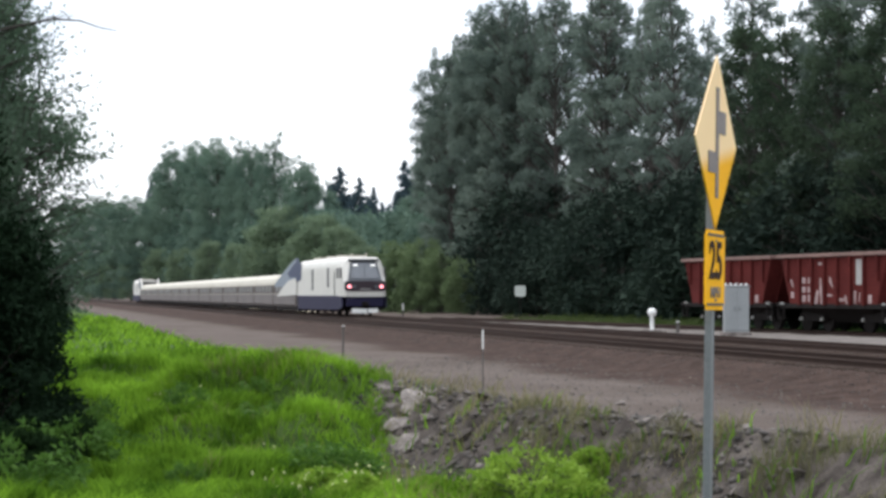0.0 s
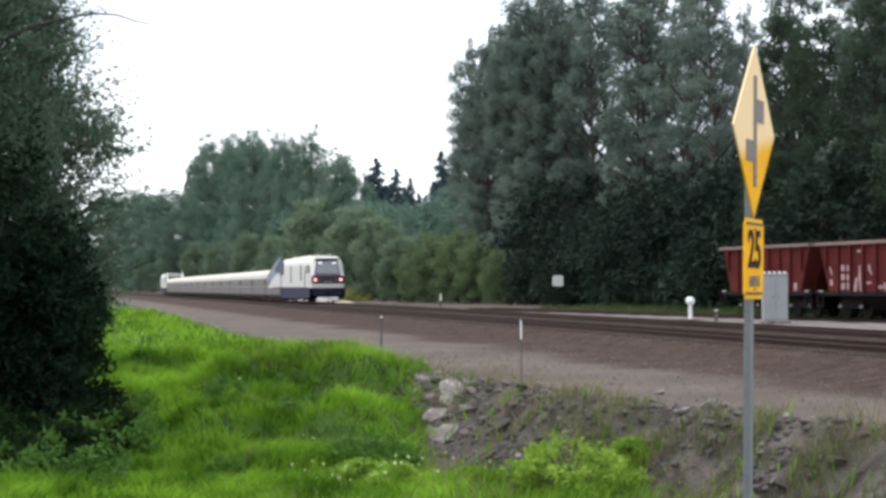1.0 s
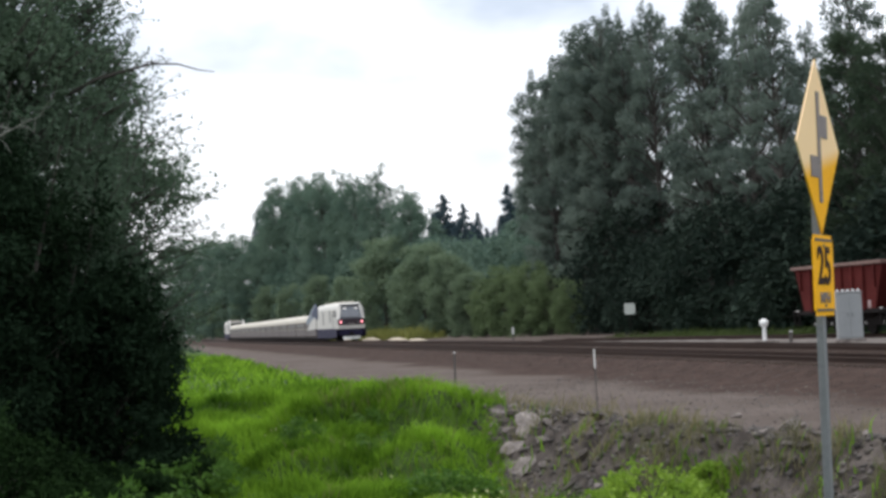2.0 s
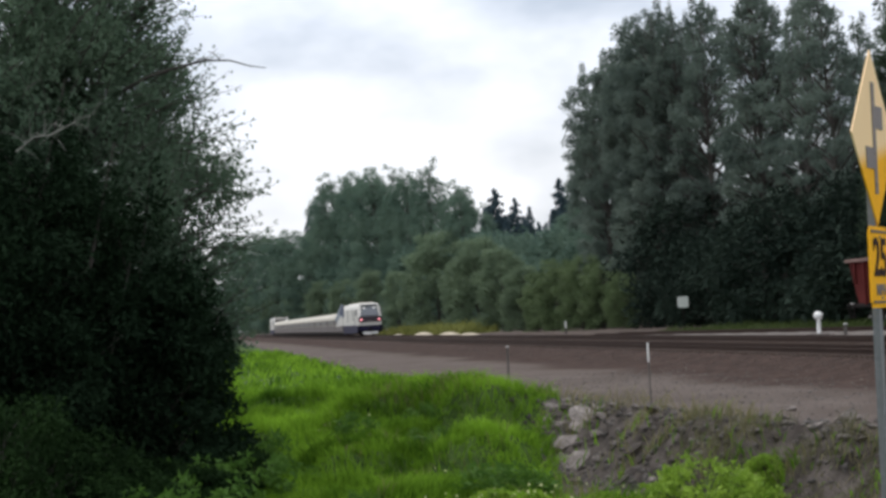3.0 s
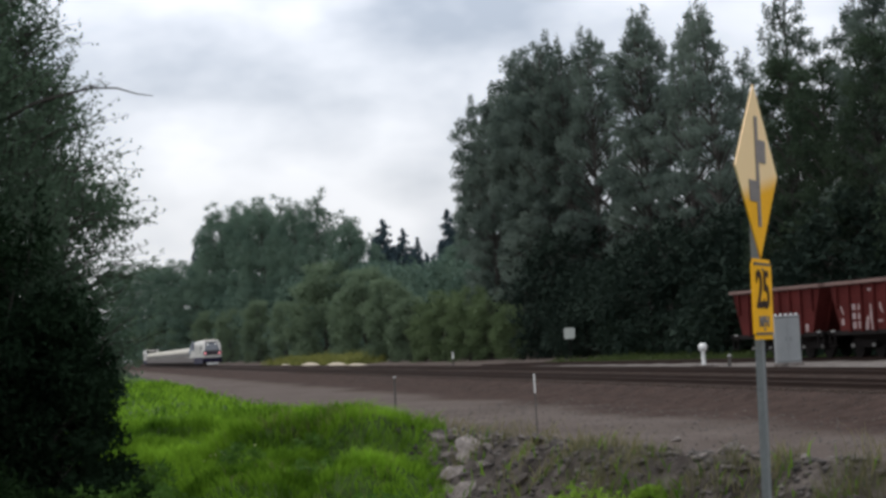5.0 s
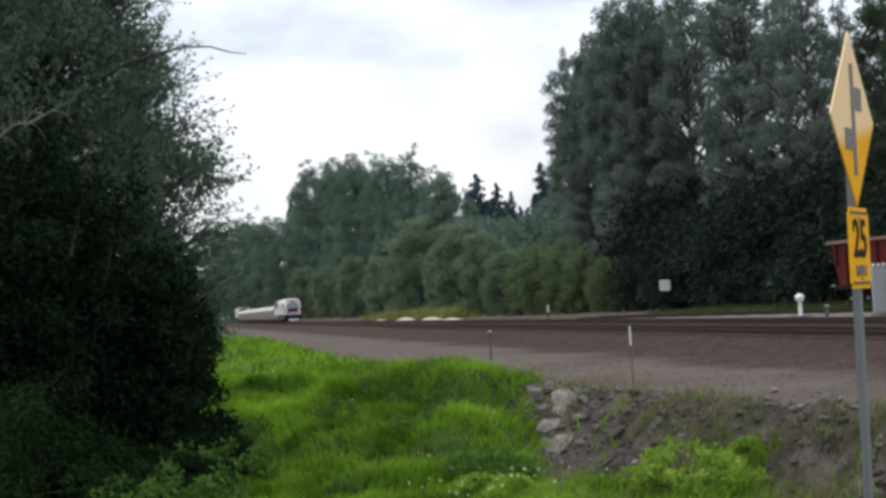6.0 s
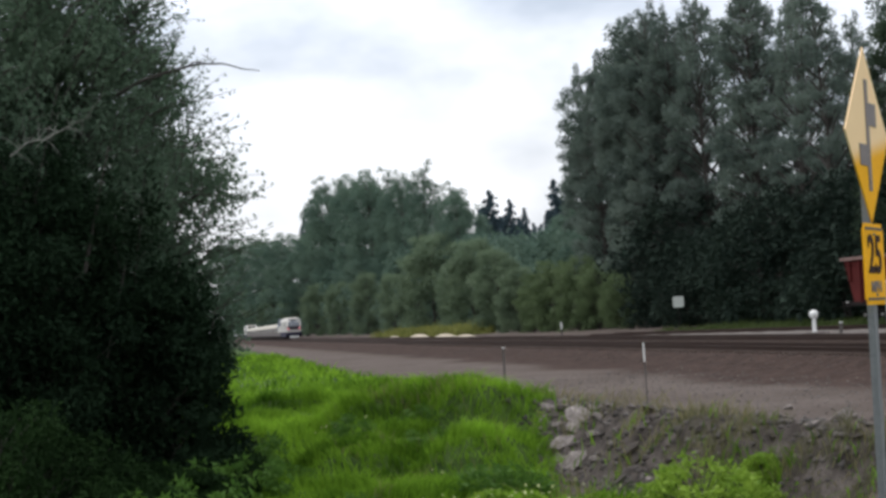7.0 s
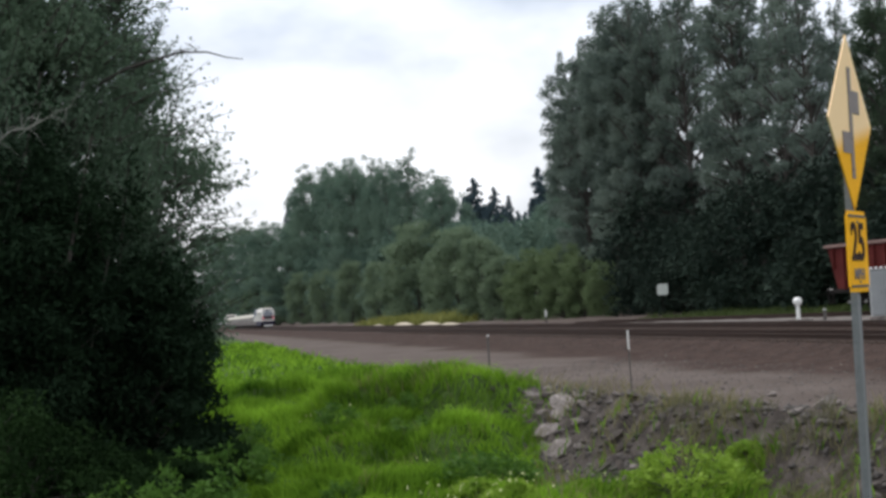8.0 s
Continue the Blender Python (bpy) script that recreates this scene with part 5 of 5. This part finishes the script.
# ---- grass ----
def grass(name, label, rng_seed, n, region, length, width, mat, keep):
    rng = np.random.default_rng(rng_seed)
    x0, x1, y0, y1 = region
    x, y = rng.uniform(x0, x1, n), rng.uniform(y0, y1, n)
    ok = keep(x, y, rng.random(n))
    x, y = x[ok], y[ok]
    n = len(x)
    tuft = 0.7 + 0.45 * wobble(x, y, 0.45, 7) + 0.45 * wobble(x, y, 1.3, 2)
    L = length * np.clip(tuft, 0.25, 1.5) * (0.6 + 0.7 * rng.random(n))
    z = height(x, y) - 0.02
    a = rng.random(n) * 6.283 + 0.0
    lean = 0.25 + 0.5 * rng.random(n)
    flow = 0.5 * wobble(x, y, 1.2, 9)
    dx, dy = np.cos(a) * lean + flow, np.sin(a) * lean - 0.4
    b = rng.random(n) * 6.283
    wx, wy = np.cos(b) * width, np.sin(b) * width
    base = np.stack([x, y, z], -1)
    midp = base + np.stack([dx * L * 0.35, dy * L * 0.35, L * 0.6], -1)
    tip = base + np.stack([dx * L, dy * L, L * 0.9], -1)
    side = np.stack([wx, wy, np.zeros(n)], -1)
    V = np.stack([base - side, base + side, midp + side * 0.8, midp - side * 0.8, tip, tip], 1)
    V = V[:, :5].reshape(-1, 3)
    i = np.arange(n)[:, None] * 5
    quads = np.concatenate([i, i + 1, i + 2, i + 3], 1)
    tips = np.concatenate([i + 3, i + 2, i + 4], 1)
    me = bpy.data.meshes.new(name)
    me.vertices.add(len(V))
    me.vertices.foreach_set("co", V.astype(np.float32).ravel())
    loops = np.concatenate([quads.ravel(), tips.ravel()]).astype(np.int32)
    me.loops.add(len(loops))
    me.loops.foreach_set("vertex_index", loops)
    me.polygons.add(2 * n)
    me.polygons.foreach_set("loop_start", np.concatenate([np.arange(n) * 4, 4 * n + np.arange(n) * 3]).astype(np.int32))
    me.update(calc_edges=True)
    me.materials.append(mat)
    return tagged(new(name, me), label, "grass", kind="stuff")


def on_bank(x, y, r):
    d = shoulder(y) - x + 0.5 * wobble(x, y, 0.9, 4)
    rocky = smooth(0.2, 1.0, 44.0 + 0.6 * wobble(x, y, 1.2) - y) * (1 - smooth(0.5, 0.9, d))
    soil = smooth(-0.25, 0.25, x - 0.184 * y + 0.2 * wobble(x, y, 0.8)) * (1 - smooth(43.5, 45, y))
    wide = np.abs(np.arctan2(x, y) - radians(9.6)) < radians(16.5)
    return (d > 0.1) & (r > np.maximum(np.maximum(rocky * 0.97, soil * np.where(y < 30.5, 0.55, 0.965)), 0.93 * smooth(0.27, 0.33, x / y))) & wide


grass("grass", "long bright green grass on the bank", 301, 215000, (-6, 12, 21, 60), 0.42, 0.015, M_grass, on_bank)
grass("grass", "distant green grass along the verge", 302, 30000, (-16, 14, 60, 170), 0.42, 0.035, M_grass, lambda x, y, r: (shoulder(y) - x + 0.4 * wobble(x, y, 1.5) > 0.1) & (np.abs(np.arctan2(x, y) - radians(9.6)) < radians(16)))
grass("grass", "dry straw-coloured grass tufts in the ditch", 303, 40000, (3, 14, 17, 45), 0.5, 0.008, M_grass_dry, lambda x, y, r: (r > 0.55) & (shoulder(y) - x > -0.5) & (wobble(x, y, 0.7, 8) > 0.15))
grass("grass", "olive-brown weeds on the ditch side", 306, 26000, (7, 13.5, 18, 34), 0.42, 0.006, M_weed, lambda x, y, r: (shoulder(y) - x > 0.1) & (wobble(x, y, 0.8, 5) + 0.6 * r > 0.1))
grass("grass", "low green weeds behind the siding", 304, 9000, (27.5, 37, 88, 124), 0.42, 0.03, M_grass_far, lambda x, y, r: (siding(x, y) > 33.0 + 0.4 * wobble(x, y, 2)) & (y > 90 + 3 * wobble(x, y, 2)) & (y < 119 + 4 * wobble(x, y, 3)))
grass("grass", "yellowish scrub grass beyond the tracks", 305, 9000, (27.6, 32, 196, 285), 1.15, 0.07, M_scrub, lambda x, y, r: (wobble(x, y, 6, 1) > -0.4) & (r < 1.1 - np.abs(y - 222) / 60))


# ---- pale sand heaps beyond the tracks ----
def sand_heap(x, y, r, h):
    rng = np.random.default_rng(int(y))
    rings = [[(r * f * math.cos(a) * (1 + 0.12 * math.sin(3 * a + y)), 9.0 * r * f * math.sin(a), h * (1 - f * f) * (1 + 0.1 * math.sin(5 * a)) - 0.15) for a in [2 * math.pi * k / 18 for k in range(18)]] for f in (1.0, 0.75, 0.5, 0.25, 0.06)]
    ob = part("sand_heap", loft(bmesh.new(), rings), M_sand, None, smooth=True)
    ob.matrix_basis = pose(x, y, -0.15)
    tagged(ob, "low pale sand heap beside the far track", "sand heap", "sand heaps")


for x, y, r, h in ((26.6, 181, 0.8, 0.30), (26.9, 197, 0.9, 0.38), (26.4, 214, 0.9, 0.42), (26.8, 243, 0.7, 0.22)):
    sand_heap(x, y, r, h)


# ---- rubble on the bank ----
def rubble():
    rng = random.Random(8)
    top = root("rubble_slope", pose(0, 0, 0), "broken concrete and stones on the bank's slope", "rubble")
    shapes = []
    for k in range(6):
        bm = bmesh.new()
        r2 = random.Random(k)
        bmesh.ops.create_cube(bm, size=1.0)
        for _ in range(7):
            way = Vector((r2.uniform(-1, 1), r2.uniform(-1, 1), r2.uniform(-1, 1))).normalized()
            cut = bmesh.ops.bisect_plane(bm, geom=bm.verts[:] + bm.edges[:] + bm.faces[:], plane_co=way * r2.uniform(0.28, 0.44), plane_no=way, clear_outer=True)
            bmesh.ops.contextual_create(bm, geom=[g for g in cut["geom_cut"] if isinstance(g, bmesh.types.BMEdge)])
        for v in bm.verts:
            v.co.z *= 0.55
        me = bpy.data.meshes.new("rock")
        bm.to_mesh(me)
        bm.free()
        me.materials.append(M_rock if k < 3 else M_rock_dark)
        shapes.append(me)
    for k in range(285):
        y = rng.uniform(24, 47.5)
        x = max(float(shoulder(y)) - rng.uniform(0.0, 2.4), 0.187 * y)
        big = rng.random() ** 3
        pale = rng.random() < (0.5 if y > 35.5 else 0.08)
        ob = new("rock", shapes[rng.randrange(3) + (0 if pale else 3)])
        ob.parent = top
        s = 0.07 + (0.30 if y > 33 else 0.2) * big
        ob.matrix_basis = pose(x, y, float(height(x, y)) + 0.02 * s, rng.uniform(-25, 25), rng.uniform(-25, 25), rng.uniform(0, 360)) @ Matrix.Diagonal((s * 1.3, s, s, 1))
    # a few broken slabs
    for x, y, wide, thick in ((8.16, 39.67, 1.0, 0.36), (7.58, 37.75, 0.62, 0.4), (7.5, 38.79, 0.55, 0.25), (8.45, 40.09, 0.30, 0.2), (8.3, 38.9, 0.4, 0.16), (7.9, 39.2, 0.5, 0.2), (8.0, 38.2, 0.34, 0.16), (7.4, 38.2, 0.4, 0.2), (7.75, 40.4, 0.36, 0.16), (8.1, 41.2, 0.3, 0.16), (7.3, 37.2, 0.34, 0.18), (8.86, 36.45, 0.5, 0.22), (9.08, 36.5, 0.3, 0.18), (7.6, 41.33, 0.22, 0.3), (8.6, 39.07, 0.3, 0.2), (7.76, 37.0, 0.35, 0.25), (8.8, 38.0, 0.16, 0.14), (10.53, 33.53, 0.16, 0.16), (10.04, 29.54, 0.42, 0.25), (10.4, 29.77, 0.22, 0.2), (10.52, 27.39, 0.2, 0.15)):
        ob = new("slab", shapes[int(x * 10) % 3])
        ob.parent = top
        ob.matrix_basis = pose(x, y, float(height(x, y)) + 0.04, 22, -18, x * 100) @ Matrix.Diagonal((wide * 1.05, wide * 0.85, thick * 1.1, 1))


rubble()


def stones(name, label, seed, x, y, low, high, mat):
    """Loose small stones: jittered octahedra in one mesh."""
    rng = np.random.default_rng(seed)
    n = len(x)
    c = np.stack([x, y, height(x, y)], -1)
    s = rng.uniform(low, high, n)
    shape = np.array([[1, 0, 0], [0, 1, 0], [-1, 0, 0], [0, -1, 0], [0, 0, 0.7], [0, 0, -0.7]], float)
    V = (c[:, None] + (shape[None] + rng.normal(size=(n, 6, 3)) * 0.22) * s[:, None, None]).reshape(-1, 3)
    tri = np.array([[0, 1, 4], [1, 2, 4], [2, 3, 4], [3, 0, 4], [1, 0, 5], [2, 1, 5], [3, 2, 5], [0, 3, 5]])
    Fc = (np.arange(n)[:, None, None] * 6 + tri[None]).reshape(-1, 3)
    tagged(raw(name, V, Fc, mat), label, "stones", kind="stuff")


def scatter():
    rng = np.random.default_rng(12)
    y = rng.uniform(25, 46.5, 1500)
    stones("small_stones", "loose small stones on the bank's slope", 13, shoulder(y) - rng.uniform(-0.4, 2.3, 1500), y, 0.03, 0.10, M_stone)
    y = rng.uniform(28, 110, 4500)
    stones("ballast_stones", "dark brown ballast stones beside the rails", 14, np.where(rng.random(4500) < 0.6, rng.uniform(15.2, 17.0, 4500), rng.uniform(18.9, 21.4, 4500)), y, 0.02, 0.045, M_ballast)
    y = rng.uniform(24, 60, 2500)
    stones("gravel_stones", "scattered gravel on the shoulder", 15, rng.uniform(8.5, 15.0, 2500), y, 0.015, 0.04, M_gravel_stone)


scatter()


# ---- movement ----
def motions():
    times = [k * 0.25 for k in range(33)]
    for thing, along, turn in MOVERS:
        walk(thing, [(t, pose(TRACK_X, TAIL_AT_START + SPEED * t + along, 0, 0, 0, turn)) for t in times])


motions()
